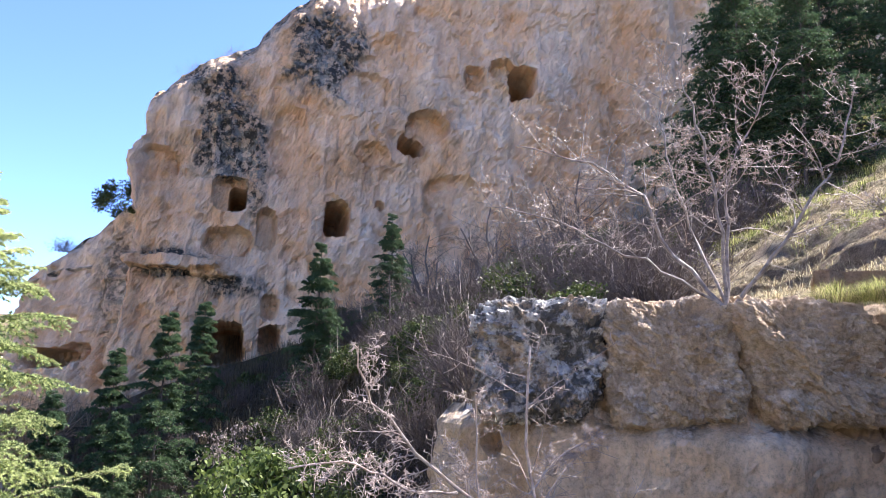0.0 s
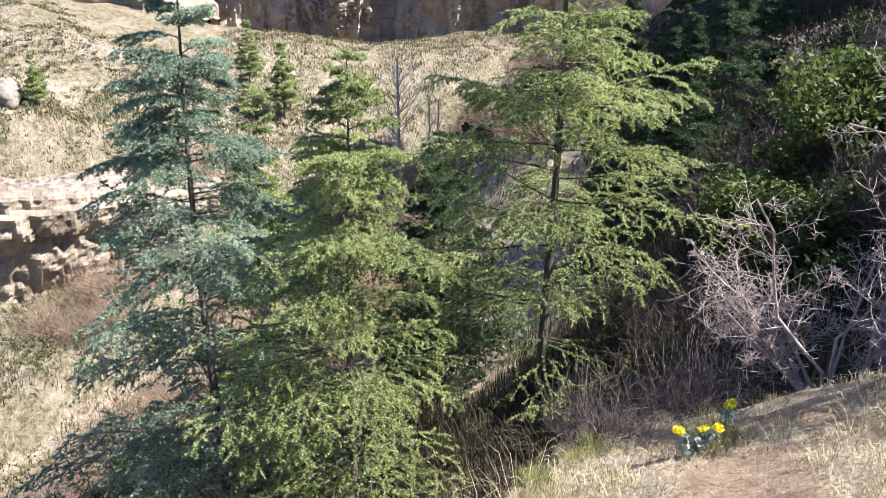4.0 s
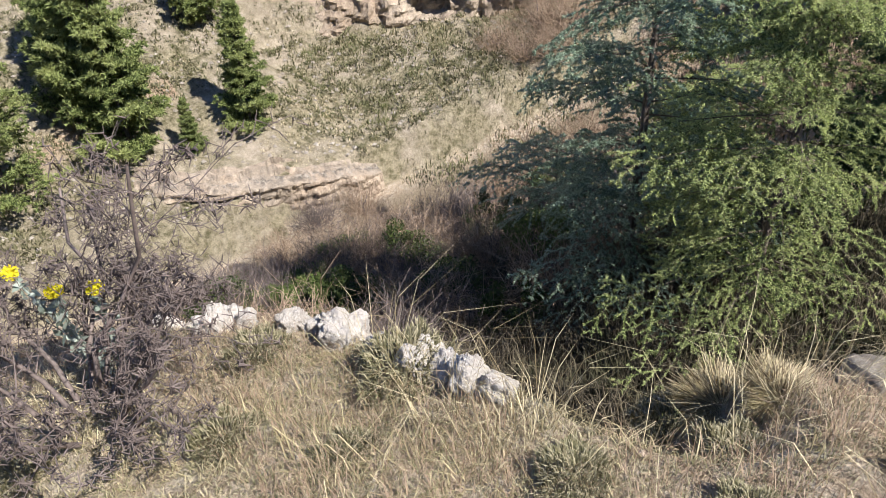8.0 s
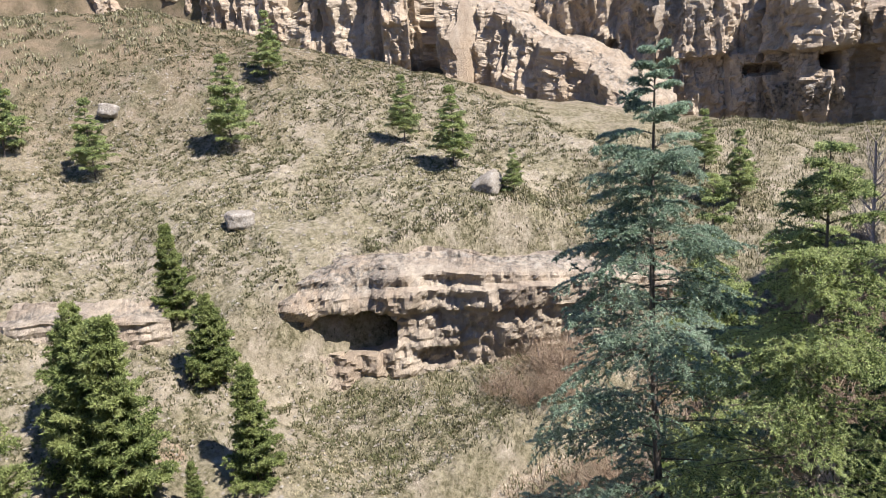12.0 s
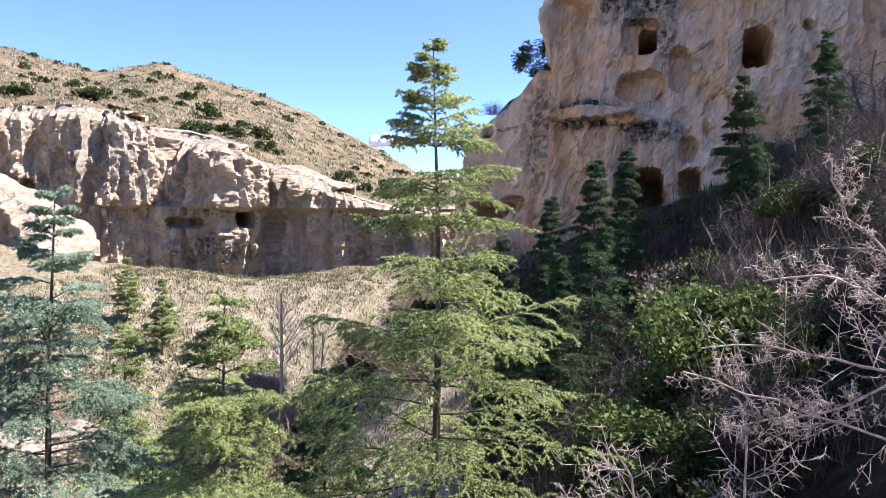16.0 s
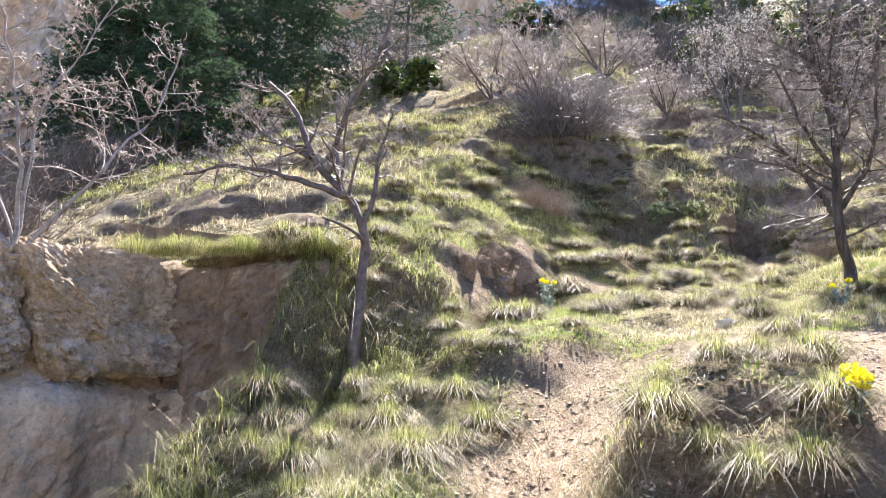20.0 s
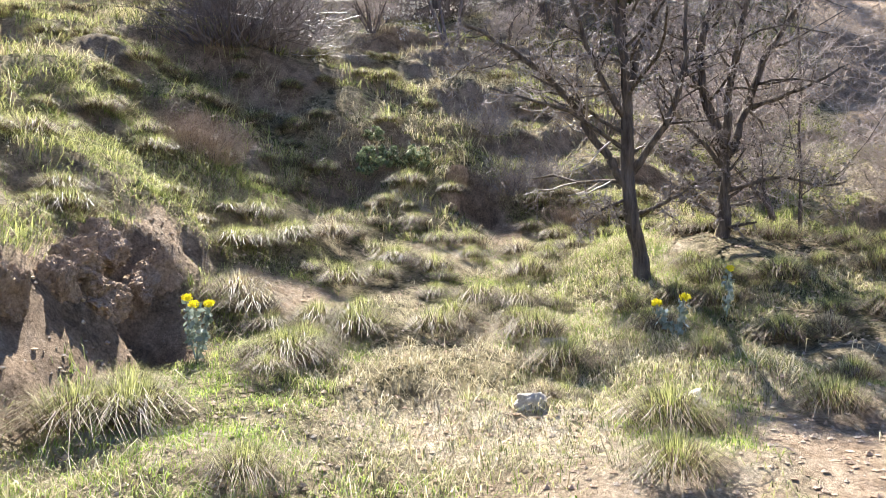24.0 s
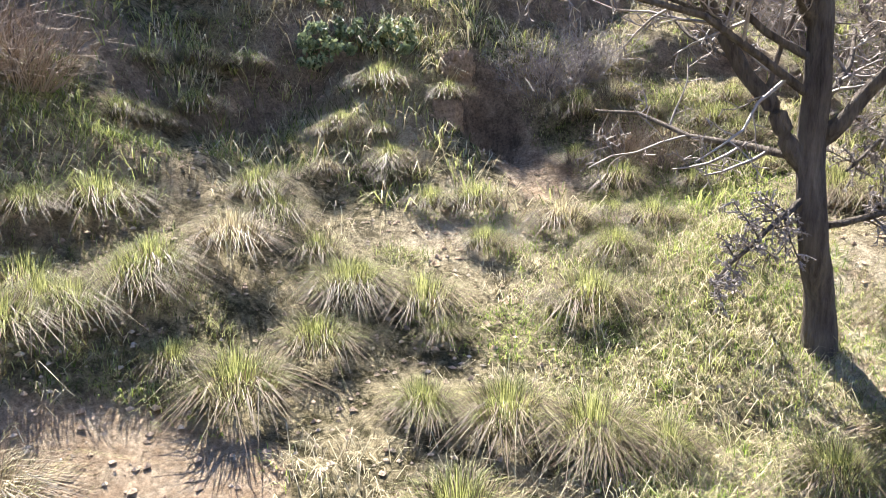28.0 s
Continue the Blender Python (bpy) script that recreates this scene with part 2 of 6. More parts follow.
def bare_patch(x, y):
    """How bare the soil is: the trodden way and worn patches beside it."""
    way = knots(x, (0, 0.2, 2, 0.6, 4, 1.2, 5.2, 1.5, 6.3, 1.5, 9, 1.0))
    a = np.exp(-((y - way) / 0.42) ** 2) * smooth(0.6, 1.6, x) * (1 - smooth(6.2, 7.4, x))
    b = smooth(2.6, 3.6, x) * (1 - smooth(7.2, 8.4, x)) * smooth(-2.2, -1.4, y) * (1 - smooth(-0.25, 0.05, y))
    c = np.exp(-((x - 6.4) / 0.8) ** 2 - ((y - 0.55) / 0.45) ** 2)
    d = np.exp(-((x - 8.6) / 1.8) ** 2 - ((y - 2.6) / 0.35) ** 2) + np.exp(-((x - 11.2) / 1.0) ** 2 - ((y - 3.2) / 0.6) ** 2)
    return np.clip((a + b + c + 0.25 * d) * (0.9 + 0.6 * fbm(x * 1.8, y * 1.8, 3, 5)), 0, 1)


def open_ground(x, y):
    """One where the soil is laid bare: burrow mouths, the crumbling scarp, slides of red earth."""
    hole = np.hypot(x - 8.6, y - 2.9) < 0.4
    hole = hole | (np.hypot(x - 13.2, y - 1.05) < 0.3)
    wob = 0.25 * fbm(x * 2.2, y * 2.2, 3, 201)
    face = (y > 2.72 + wob) & (y < 3.2 + wob) & (x > 7.2) & (x < 9.6)
    slide = np.hypot((x - 9.55) / 0.45, (y - 2.25) / 0.55) + 3 * wob < 1
    slide = slide | (np.hypot((x - 12.6) / 0.5, (y - 0.75) / 0.3) + 3 * wob < 1)
    shelf = np.hypot((x - 6.6) / 1.2, (y - 4.9) / 0.8) + 3 * wob < 0.8
    brink = np.hypot((x - 0.35) / 0.5, (y - 3.6) / 1.6) + 4 * wob < 0.65
    field = (x > 17.5) & (x < 40) & (y < -6.2 + wob - 0.12 * (x - 17.5)) & (y > -30)
    return (hole | face | slide | shelf | brink | field).astype(float)


def mesh_of(name, verts, faces, material, smooth_shade=False, attr=None):
    """A mesh from arrays: faces all of one size. attr: name and value a vertex."""
    verts, faces = np.asarray(verts, np.float32), np.asarray(faces, np.int32)
    me = bpy.data.meshes.new(name)
    n, k = faces.shape
    me.vertices.add(len(verts))
    me.vertices.foreach_set("co", verts.ravel())
    me.loops.add(n * k)
    me.loops.foreach_set("vertex_index", faces.ravel())
    me.polygons.add(n)
    me.polygons.foreach_set("loop_start", np.arange(0, n * k, k, dtype=np.int32))
    me.polygons.foreach_set("loop_total", np.full(n, k, np.int32))
    me.polygons.foreach_set("use_smooth", np.full(n, smooth_shade))
    me.update(calc_edges=True)
    if attr is not None:
        for key, values in attr.items():
            a = me.attributes.new(key, "FLOAT", "POINT")
            a.data.foreach_set("value", np.asarray(values, np.float32))
    me.materials.append(material)
    return me


def thing(name, label, category, me=None, at=(0, 0, 0), group="", kind=""):
    ob = new(name, me)
    ob.location = at
    return tagged(ob, label, category, group, kind)


def part(name, me, parent, label=""):
    ob = new(name, me)
    ob.parent = parent
    return tagged(ob, label)


def grid_faces(nu, nv):
    i = np.arange((nu - 1) * (nv - 1))
    a = (i // (nv - 1)) * nv + i % (nv - 1)
    return np.stack([a, a + nv, a + nv + 1, a + 1], 1)


# ---- materials ----
class Nodes:
    """Short writing of a node material."""

    def __init__(self, name, rough=0.9, spec=0.2):
        self.mat = bpy.data.materials.new(name)
        self.mat.use_nodes = True
        self.t = self.mat.node_tree
        self.b = self.t.nodes["Principled BSDF"]
        self.b.inputs["Roughness"].default_value = rough
        self.b.inputs["Specular IOR Level"].default_value = spec
        self.co = self.t.nodes.new("ShaderNodeTexCoord").outputs["Object"]

    def put(self, socket, value):
        if hasattr(value, "is_output"):
            self.t.links.new(value, socket)
        else:
            socket.default_value = value

    def noise(self, scale, detail=6.0, rough=0.55, stretch=None, distort=0.0):
        n = self.t.nodes.new("ShaderNodeTexNoise")
        n.inputs["Scale"].default_value, n.inputs["Detail"].default_value, n.inputs["Roughness"].default_value = scale, detail, rough
        n.inputs["Distortion"].default_value = distort
        co = self.co
        if stretch:
            m = self.t.nodes.new("ShaderNodeMapping")
            m.inputs["Scale"].default_value = stretch
            self.t.links.new(co, m.inputs[0])
            co = m.outputs[0]
        self.t.links.new(co, n.inputs["Vector"])
        return n.outputs["Fac"]

    def cells(self, scale, feature="F1", out="Distance"):
        n = self.t.nodes.new("ShaderNodeTexVoronoi")
        n.feature = feature
        n.inputs["Scale"].default_value = scale
        self.t.links.new(self.co, n.inputs["Vector"])
        return n.outputs[out]

    def ramp(self, fac, stops):
        n = self.t.nodes.new("ShaderNodeValToRGB")
        while len(n.color_ramp.elements) < len(stops):
            n.color_ramp.elements.new(0.5)
        for e, (p, c) in zip(n.color_ramp.elements, stops):
            e.position, e.color = p, ((c, c, c, 1) if isinstance(c, (int, float)) else (*c, 1))
        self.t.links.new(fac, n.inputs[0])
        return n.outputs[0]

    def mix(self, fac, a, b, mode="MIX"):
        n = self.t.nodes.new("ShaderNodeMix")
        n.data_type, n.blend_type = "RGBA", mode
        self.put(n.inputs[0], fac)
        for s, v in ((n.inputs[6], a), (n.inputs[7], b)):
            self.put(s, (*v, 1) if isinstance(v, tuple) and len(v) == 3 else v)
        return n.outputs[2]

    def math(self, op, a, b=0.0):
        n = self.t.nodes.new("ShaderNodeMath")
        n.operation = op
        self.put(n.inputs[0], a)
        self.put(n.inputs[1], b)
        return n.outputs[0]

    def attr(self, name):
        n = self.t.nodes.new("ShaderNodeAttribute")
        n.attribute_name = name
        return n.outputs["Fac"]

    def island(self):
        return self.t.nodes.new("ShaderNodeNewGeometry").outputs["Random Per Island"]

    def any(self):
        return self.t.nodes.new("ShaderNodeObjectInfo").outputs["Random"]

    def up(self):
        n = self.t.nodes.new("ShaderNodeSeparateXYZ")
        self.t.links.new(self.t.nodes.new("ShaderNodeNewGeometry").outputs["Normal"], n.inputs[0])
        return n.outputs[2]

    def bump(self, height, strength=0.5, dist=0.05):
        n = self.t.nodes.new("ShaderNodeBump")
        n.inputs["Strength"].default_value, n.inputs["Distance"].default_value = strength, dist
        self.t.links.new(height, n.inputs["Height"])
        self.t.links.new(n.outputs[0], self.b.inputs["Normal"])

    def color(self, c):
        self.put(self.b.inputs["Base Color"], c if hasattr(c, "is_output") else (*c, 1))
        return self.mat


def leaf_material(name, dark, light, tip, translucent=0.35, rough=0.6):
    m = Nodes(name, rough, 0.25)
    big = m.noise(0.9, 3)
    c = m.mix(m.ramp(m.island(), [(0.32, 0.0), (0.68, 1.0)]), dark, light)
    c = m.mix(m.ramp(big, [(0.45, 0.0), (0.75, 0.8)]), c, tip)
    m.color(c)
    if translucent:
        tr = m.t.nodes.new("ShaderNodeBsdfTranslucent")
        m.put(tr.inputs[0], c)
        add = m.t.nodes.new("ShaderNodeMixShader")
        add.inputs[0].default_value = translucent
        out = m.t.nodes["Material Output"]
        m.t.links.new(m.b.outputs[0], add.inputs[1])
        m.t.links.new(tr.outputs[0], add.inputs[2])
        m.t.links.new(add.outputs[0], out.inputs[0])
    return m.mat


def make_ground_material():
    m = Nodes("soil_and_dry_turf", 0.95, 0.1)
    soil = m.mix(m.ramp(m.noise(1.3, 8), [(0.3, 0.0), (0.7, 1.0)]), (0.48, 0.37, 0.25), (0.68, 0.56, 0.40))
    stony = m.mix(m.ramp(m.noise(9, 8, 0.7), [(0.42, 0.0), (0.62, 1.0)]), soil, (0.75, 0.67, 0.52))
    turf = m.mix(m.ramp(m.noise(9, 9, 0.8), [(0.43, 0.0), (0.57, 1.0)]), (0.085, 0.075, 0.035), (0.46, 0.39, 0.24))
    pale = m.mix(m.ramp(m.noise(2.2, 9, 0.75), [(0.35, 0.0), (0.65, 1.0)]), (0.36, 0.31, 0.22), (0.66, 0.58, 0.45))
    olive = m.mix(m.ramp(m.noise(3.4, 9, 0.78), [(0.40, 0.0), (0.58, 1.0)]), (0.12, 0.115, 0.055), (0.46, 0.41, 0.27))
    dry = m.mix(m.ramp(m.noise(0.5, 8, 0.7), [(0.36, 0.0), (0.54, 0.95)]), pale, olive)
    grass = m.attr("grass")
    c = m.mix(grass, stony, turf)
    c = m.mix(m.attr("dry"), c, dry)
    c = m.mix(m.attr("bare"), c, m.mix(m.ramp(m.noise(11, 9, 0.75), [(0.35, 0.0), (0.65, 1.0)]), (0.36, 0.25, 0.16), (0.74, 0.60, 0.44)))
    c = m.mix(m.math("MULTIPLY", m.attr("bare"), m.ramp(m.noise(2.6, 6, 0.7), [(0.48, 0.0), (0.66, 0.75)])), c, (0.34, 0.23, 0.15))
    c = m.mix(m.attr("wet"), c, (0.30, 0.25, 0.17))
    # near-black leaf litter colour that also paints in the shade of slope and ravine
    shade_litter = m.mix(m.ramp(m.noise(3, 9, 0.75), [(0.4, 0.0), (0.65, 1.0)]), (0.05, 0.042, 0.028), (0.15, 0.12, 0.075))
    c = m.mix(m.attr("shade_litter"), c, shade_litter)
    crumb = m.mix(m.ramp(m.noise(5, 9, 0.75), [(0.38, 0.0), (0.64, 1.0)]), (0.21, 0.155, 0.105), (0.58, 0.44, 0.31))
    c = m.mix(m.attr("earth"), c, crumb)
    # shrublets of the far slopes
    far = m.ramp(m.cells(0.55), [(0.16, 1.0), (0.30, 0.0)])
    c = m.mix(m.math("MULTIPLY", far, m.attr("far")), c, (0.10, 0.10, 0.05))
    hill = m.mix(m.ramp(m.noise(0.35, 9, 0.75), [(0.38, 0.0), (0.62, 1.0)]), (0.11, 0.10, 0.055), (0.29, 0.22, 0.145))
    c = m.mix(m.math("MULTIPLY", m.attr("far"), 0.95), c, hill)
    tint = m.ramp(m.noise(48, 5, 0.85), [(0.36, 0.5), (0.64, 1.3)])
    c = m.mix(1.0, c, tint, "MULTIPLY")
    m.bump(m.math("ADD", m.noise(7, 10, 0.75), m.noise(28, 8, 0.85)), 1.0, 0.09)
    return m.color(c)


def make_rock_material(name, warm, pale, dark, lichen=0.6, streak=0.5, crust=((0.13, 0.125, 0.11), (0.62, 0.61, 0.55)), size=1.0):
    m = Nodes(name, 0.92, 0.15)
    base = m.mix(m.ramp(m.noise(0.42, 9, 0.66, (1, 1, 0.6)), [(0.40, 0.0), (0.60, 1.0)]), warm, pale)
    base = m.mix(m.ramp(m.noise(0.5, 8, 0.7, (1.0, 1.0, 0.3)), [(0.47, 0.0), (0.72, streak)]), base, dark)
    base = m.mix(m.ramp(m.noise(6, 9, 0.75), [(0.48, 0.0), (0.72, 0.55)]), base, pale)
    spots = m.ramp(m.noise(3.2, 10, 0.72), [(0.44, 0.0), (0.56, 1.0)])
    lich = m.math("MULTIPLY", m.attr("lichen"), m.math("ADD", spots, 0.35))
    grey = m.mix(m.ramp(m.noise(7 * size, 8, 0.7), [(0.47, 0.0), (0.57, 1.0)]), *crust)
    base = m.mix(m.math("MINIMUM", m.math("MULTIPLY", lich, lichen), 1.0), base, grey)
    fine = m.ramp(m.noise(26, 8, 0.8), [(0.34, 0.6), (0.5, 1.0), (0.66, 1.15)])
    base = m.mix(1.0, base, fine, "MULTIPLY")
    blot = m.ramp(m.noise(2.1, 10, 0.72, (1, 1, 0.7)), [(0.34, 0.82), (0.5, 1.0), (0.68, 1.1)])
    base = m.mix(1.0, base, blot, "MULTIPLY")
    crack = m.ramp(m.noise(2.2, 12, 0.7, (1, 1, 0.4), 1.2), [(0.47, 1.0), (0.5, 0.0), (0.53, 1.0)])
    h = m.math("ADD", m.math("MULTIPLY", m.noise(1.6, 10, 0.7, (1, 1, 0.55)), 1.5), m.math("ADD", m.math("MULTIPLY", crack, 0.25), m.math("MULTIPLY", m.noise(15, 8, 0.8), 0.5)))
    m.bump(h, 0.7, 0.2)
    return m.color(base)


def plain(name, a, b, scale=6.0, rough=0.85, stretch=None, bump=0.3, dist=0.01):
    m = Nodes(name, rough, 0.2)
    f = m.noise(scale, 8, 0.7, stretch)
    c = m.mix(m.ramp(f, [(0.32, 0.0), (0.68, 1.0)]), a, b)
    m.bump(f, bump, dist)
    return m.color(c)


GROUND = make_ground_material()
CLOUD = plain("white_cloud_vapour", (0.80, 0.80, 0.80), (0.92, 0.92, 0.92), 0.1, 1.0, None, 0.0)
CLIFF = make_rock_material("pale_ochre_cliff_rock", (0.90, 0.58, 0.33), (0.95, 0.76, 0.56), (0.70, 0.43, 0.25), 1.0, 0.5, ((0.06, 0.058, 0.05), (0.30, 0.29, 0.25)), 0.25)
CLIFF_FAR = make_rock_material("weathered_pink_grey_cliff_rock", (0.42, 0.33, 0.23), (0.52, 0.44, 0.33), (0.25, 0.205, 0.155), 0.9, 0.7, ((0.12, 0.11, 0.09), (0.40, 0.37, 0.31)), 0.3)
BAND_ROCK = make_rock_material("layered_grey_tan_rock", (0.40, 0.32, 0.23), (0.50, 0.43, 0.33), (0.20, 0.165, 0.13), 0.9, 0.8, ((0.13, 0.12, 0.10), (0.38, 0.35, 0.29)), 0.4)
LEDGE = make_rock_material("tan_conglomerate_with_lichen", (0.76, 0.52, 0.30), (0.88, 0.71, 0.49), (0.38, 0.255, 0.16), 1.0, 0.9, ((0.16, 0.155, 0.14), (0.74, 0.73, 0.68)), 0.8)
STONE = make_rock_material("grey_white_limestone", (0.34, 0.30, 0.24), (0.48, 0.44, 0.37), (0.20, 0.18, 0.15), 0.5, 0.4)
BARK = plain("grey_brown_bark", (0.05, 0.04, 0.035), (0.26, 0.22, 0.18), 22, 0.9, (1, 1, 0.14), 1.0, 0.08)
WHITE_STONE = plain("white_weathered_limestone", (0.50, 0.46, 0.38), (0.80, 0.77, 0.70), 7, 0.9, None, 0.9, 0.04)
EARTH = plain("brown_crumbling_earth", (0.22, 0.155, 0.105), (0.62, 0.47, 0.33), 5, 0.95, None, 1.0, 0.06)
SCARP_EARTH = make_rock_material("brown_earth_and_stone", (0.33, 0.235, 0.155), (0.50, 0.375, 0.255), (0.15, 0.105, 0.07), 0.3, 1.0)
CLOD = plain("dry_soil_clod", (0.36, 0.27, 0.19), (0.64, 0.54, 0.41), 30, 0.95, None, 0.8, 0.02)
TWIG = plain("pale_grey_twig_bark", (0.22, 0.175, 0.145), (0.58, 0.50, 0.44), 14, 0.55, None, 0.3)
TWIG_MID = plain("grey_twig_bark", (0.12, 0.10, 0.09), (0.42, 0.37, 0.33), 14, 0.55, None, 0.3)
TWIG_DARK = plain("dark_thorn_twig_bark", (0.065, 0.052, 0.047), (0.21, 0.175, 0.155), 14, 0.6, None, 0.3)
NEEDLE = leaf_material("cedar_needles_green", (0.075, 0.12, 0.045), (0.56, 0.64, 0.28), (0.64, 0.70, 0.33), 0.5)
NEEDLE_BLUE = leaf_material("cedar_needles_blue_green", (0.08, 0.14, 0.09), (0.45, 0.57, 0.42), (0.54, 0.65, 0.49), 0.5)
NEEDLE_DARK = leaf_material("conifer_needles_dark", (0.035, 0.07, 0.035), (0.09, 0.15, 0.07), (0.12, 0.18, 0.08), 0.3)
SCRUB = leaf_material("grey_olive_scrub", (0.13, 0.125, 0.065), (0.40, 0.37, 0.24), (0.27, 0.27, 0.13), 0.3)
NEEDLE_YOUNG = leaf_material("young_cedar_needles", (0.06, 0.09, 0.025), (0.34, 0.41, 0.15), (0.46, 0.50, 0.20), 0.45)
SCRUB_DARK = leaf_material("olive_thorn_cushions", (0.075, 0.075, 0.035), (0.24, 0.225, 0.13), (0.16, 0.17, 0.07), 0.25)
BUSH = leaf_material("evergreen_bush_leaves", (0.03, 0.05, 0.015), (0.08, 0.11, 0.03), (0.12, 0.13, 0.05), 0.25)
BUSH_GREEN = leaf_material("box_bush_leaves", (0.05, 0.085, 0.02), (0.13, 0.18, 0.05), (0.18, 0.22, 0.07), 0.3)
GRASS = leaf_material("grass_green_and_straw", (0.07, 0.085, 0.022), (0.47, 0.48, 0.19), (0.25, 0.31, 0.085), 0.45)
STRAW = leaf_material("dry_straw", (0.17, 0.135, 0.075), (0.74, 0.66, 0.43), (0.42, 0.37, 0.19), 0.3)
FRESH = leaf_material("fresh_green_grass", (0.08, 0.14, 0.02), (0.46, 0.55, 0.13), (0.26, 0.40, 0.06), 0.5)
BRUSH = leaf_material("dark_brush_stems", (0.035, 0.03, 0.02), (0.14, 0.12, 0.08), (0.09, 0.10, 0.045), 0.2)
BROWN = leaf_material("dry_brown_stalks", (0.24, 0.17, 0.11), (0.46, 0.36, 0.26), (0.36, 0.27, 0.18), 0.2)
BROWN_DARK = leaf_material("dark_brown_blades", (0.06, 0.045, 0.028), (0.24, 0.18, 0.12), (0.16, 0.12, 0.08), 0.2)
YELLOW = leaf_material("yellow_spurge_flowers", (0.70, 0.60, 0.02), (0.85, 0.78, 0.04), (0.75, 0.70, 0.03), 0.3)
HERB = leaf_material("grey_green_herb_leaves", (0.10, 0.13, 0.06), (0.34, 0.39, 0.22), (0.24, 0.29, 0.14), 0.3)
GLAUCOUS = leaf_material("grey_green_spurge_leaves", (0.20, 0.25, 0.20), (0.36, 0.42, 0.36), (0.28, 0.33, 0.27), 0.2)

# ---- the ground ----


def lines(*spans):
    out = []
    for a, b, step in spans:
        out.append(np.arange(a, b, step))
    return np.unique(np.concatenate(out).round(4))


def outward(start, end, first, grow):
    out, p, s = [], start, first
    while abs(p) < abs(end):
        out.append(p)
        s *= grow
        p += s if end > start else -s
    return np.array(out + [end])


gx = np.unique(np.concatenate([outward(-80, -1500, 0.6, 1.11), lines((-80, -20, 0.36), (-20, -6, 0.24), (-6, 3.5, 0.095), (3.5, 10.5, 0.06), (10.5, 19, 0.1), (19, 40, 0.3)), outward(40, 1500, 0.4, 1.13)]).round(4))
gy = np.unique(np.concatenate([outward(-6, -1500, 0.2, 1.15), lines((-6, -2, 0.12), (-2, 5, 0.06), (5, 9, 0.095), (9, 70, 0.34)), outward(70, 1500, 0.5, 1.1)]).round(4))
GX, GY = np.meshgrid(gx, gy, indexing="ij")
GZ = land(GX, GY)
DIST = np.hypot(GX - EYE[0], GY - EYE[1])
west = (GX < stream_x(GY) - 1.5)
bare = bare_patch(GX, GY)
wpath = np.abs(GX + 25.2 + 0.35 * (GY - 2) + 0.8 * np.sin(GY * 0.35))
bare = np.maximum(bare, 0.9 * smooth(0.3, 0.7, (open_ground(GX, GY) + open_ground(GX + 0.07, GY) + open_ground(GX - 0.07, GY) + open_ground(GX, GY + 0.07) + open_ground(GX, GY - 0.07)) / 5))
bare = np.maximum(bare, np.where(west, np.exp(-(wpath / 0.5) ** 2) * (GY < 8), 0))
grass = smooth(-0.15, 0.35, fbm(GX * 0.6, GY * 0.6, 3, 31) + 0.25 * smooth(1, 5, GX) + 0.35 * smooth(7.5, 9, GX) - 0.35 * smooth(3, 1, GX)) * (~west)
# where shade is put into the ground colour: ravine side, slope below the cliff
shade_litter = np.maximum(smooth(0.2, 1.2, ledge_edge(GY) - GX) * smooth(0, 3, GX - stream_x(GY)) * 0.85, smooth(4.8, 6.2, GY - 0.35 * np.clip(GX - 2.5, 0, 3)) * smooth(10.5, 7.5, GX - 0.3 * np.clip(GY - 10, 0, 40)) * (1 - smooth(34, 40, GY)) * (~west))
shade_litter = np.where((GX > stream_x(GY) + 2) & (GY < 60), shade_litter, 0.0)
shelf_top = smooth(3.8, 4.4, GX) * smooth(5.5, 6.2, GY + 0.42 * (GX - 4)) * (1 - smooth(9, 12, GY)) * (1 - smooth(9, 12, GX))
shade_litter = shade_litter * (1 - shelf_top) * np.where(GY > 14, smooth(-0.19, -0.09, GX / np.maximum(GY, 1)), 1.0)
dry = np.where(west, 1.0, 0.0) * (DIST < 400)
wet = np.exp(-((GX - stream_x(GY)) / 0.9) ** 2)
farm = smooth(45, 75, DIST)
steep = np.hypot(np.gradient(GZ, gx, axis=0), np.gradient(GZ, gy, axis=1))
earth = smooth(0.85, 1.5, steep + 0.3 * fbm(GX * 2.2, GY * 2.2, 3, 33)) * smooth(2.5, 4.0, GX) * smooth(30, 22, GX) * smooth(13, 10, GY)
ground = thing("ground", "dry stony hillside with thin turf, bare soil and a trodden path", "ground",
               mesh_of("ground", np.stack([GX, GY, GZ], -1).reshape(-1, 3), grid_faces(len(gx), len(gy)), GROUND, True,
                       {"bare": np.clip(bare, 0, 1).ravel(), "grass": grass.ravel(), "dry": dry.ravel(), "wet": wet.ravel(), "far": farm.ravel(), "shade_litter": shade_litter.ravel(), "earth": earth.ravel()}), kind="structure")


# ---- cliffs ----


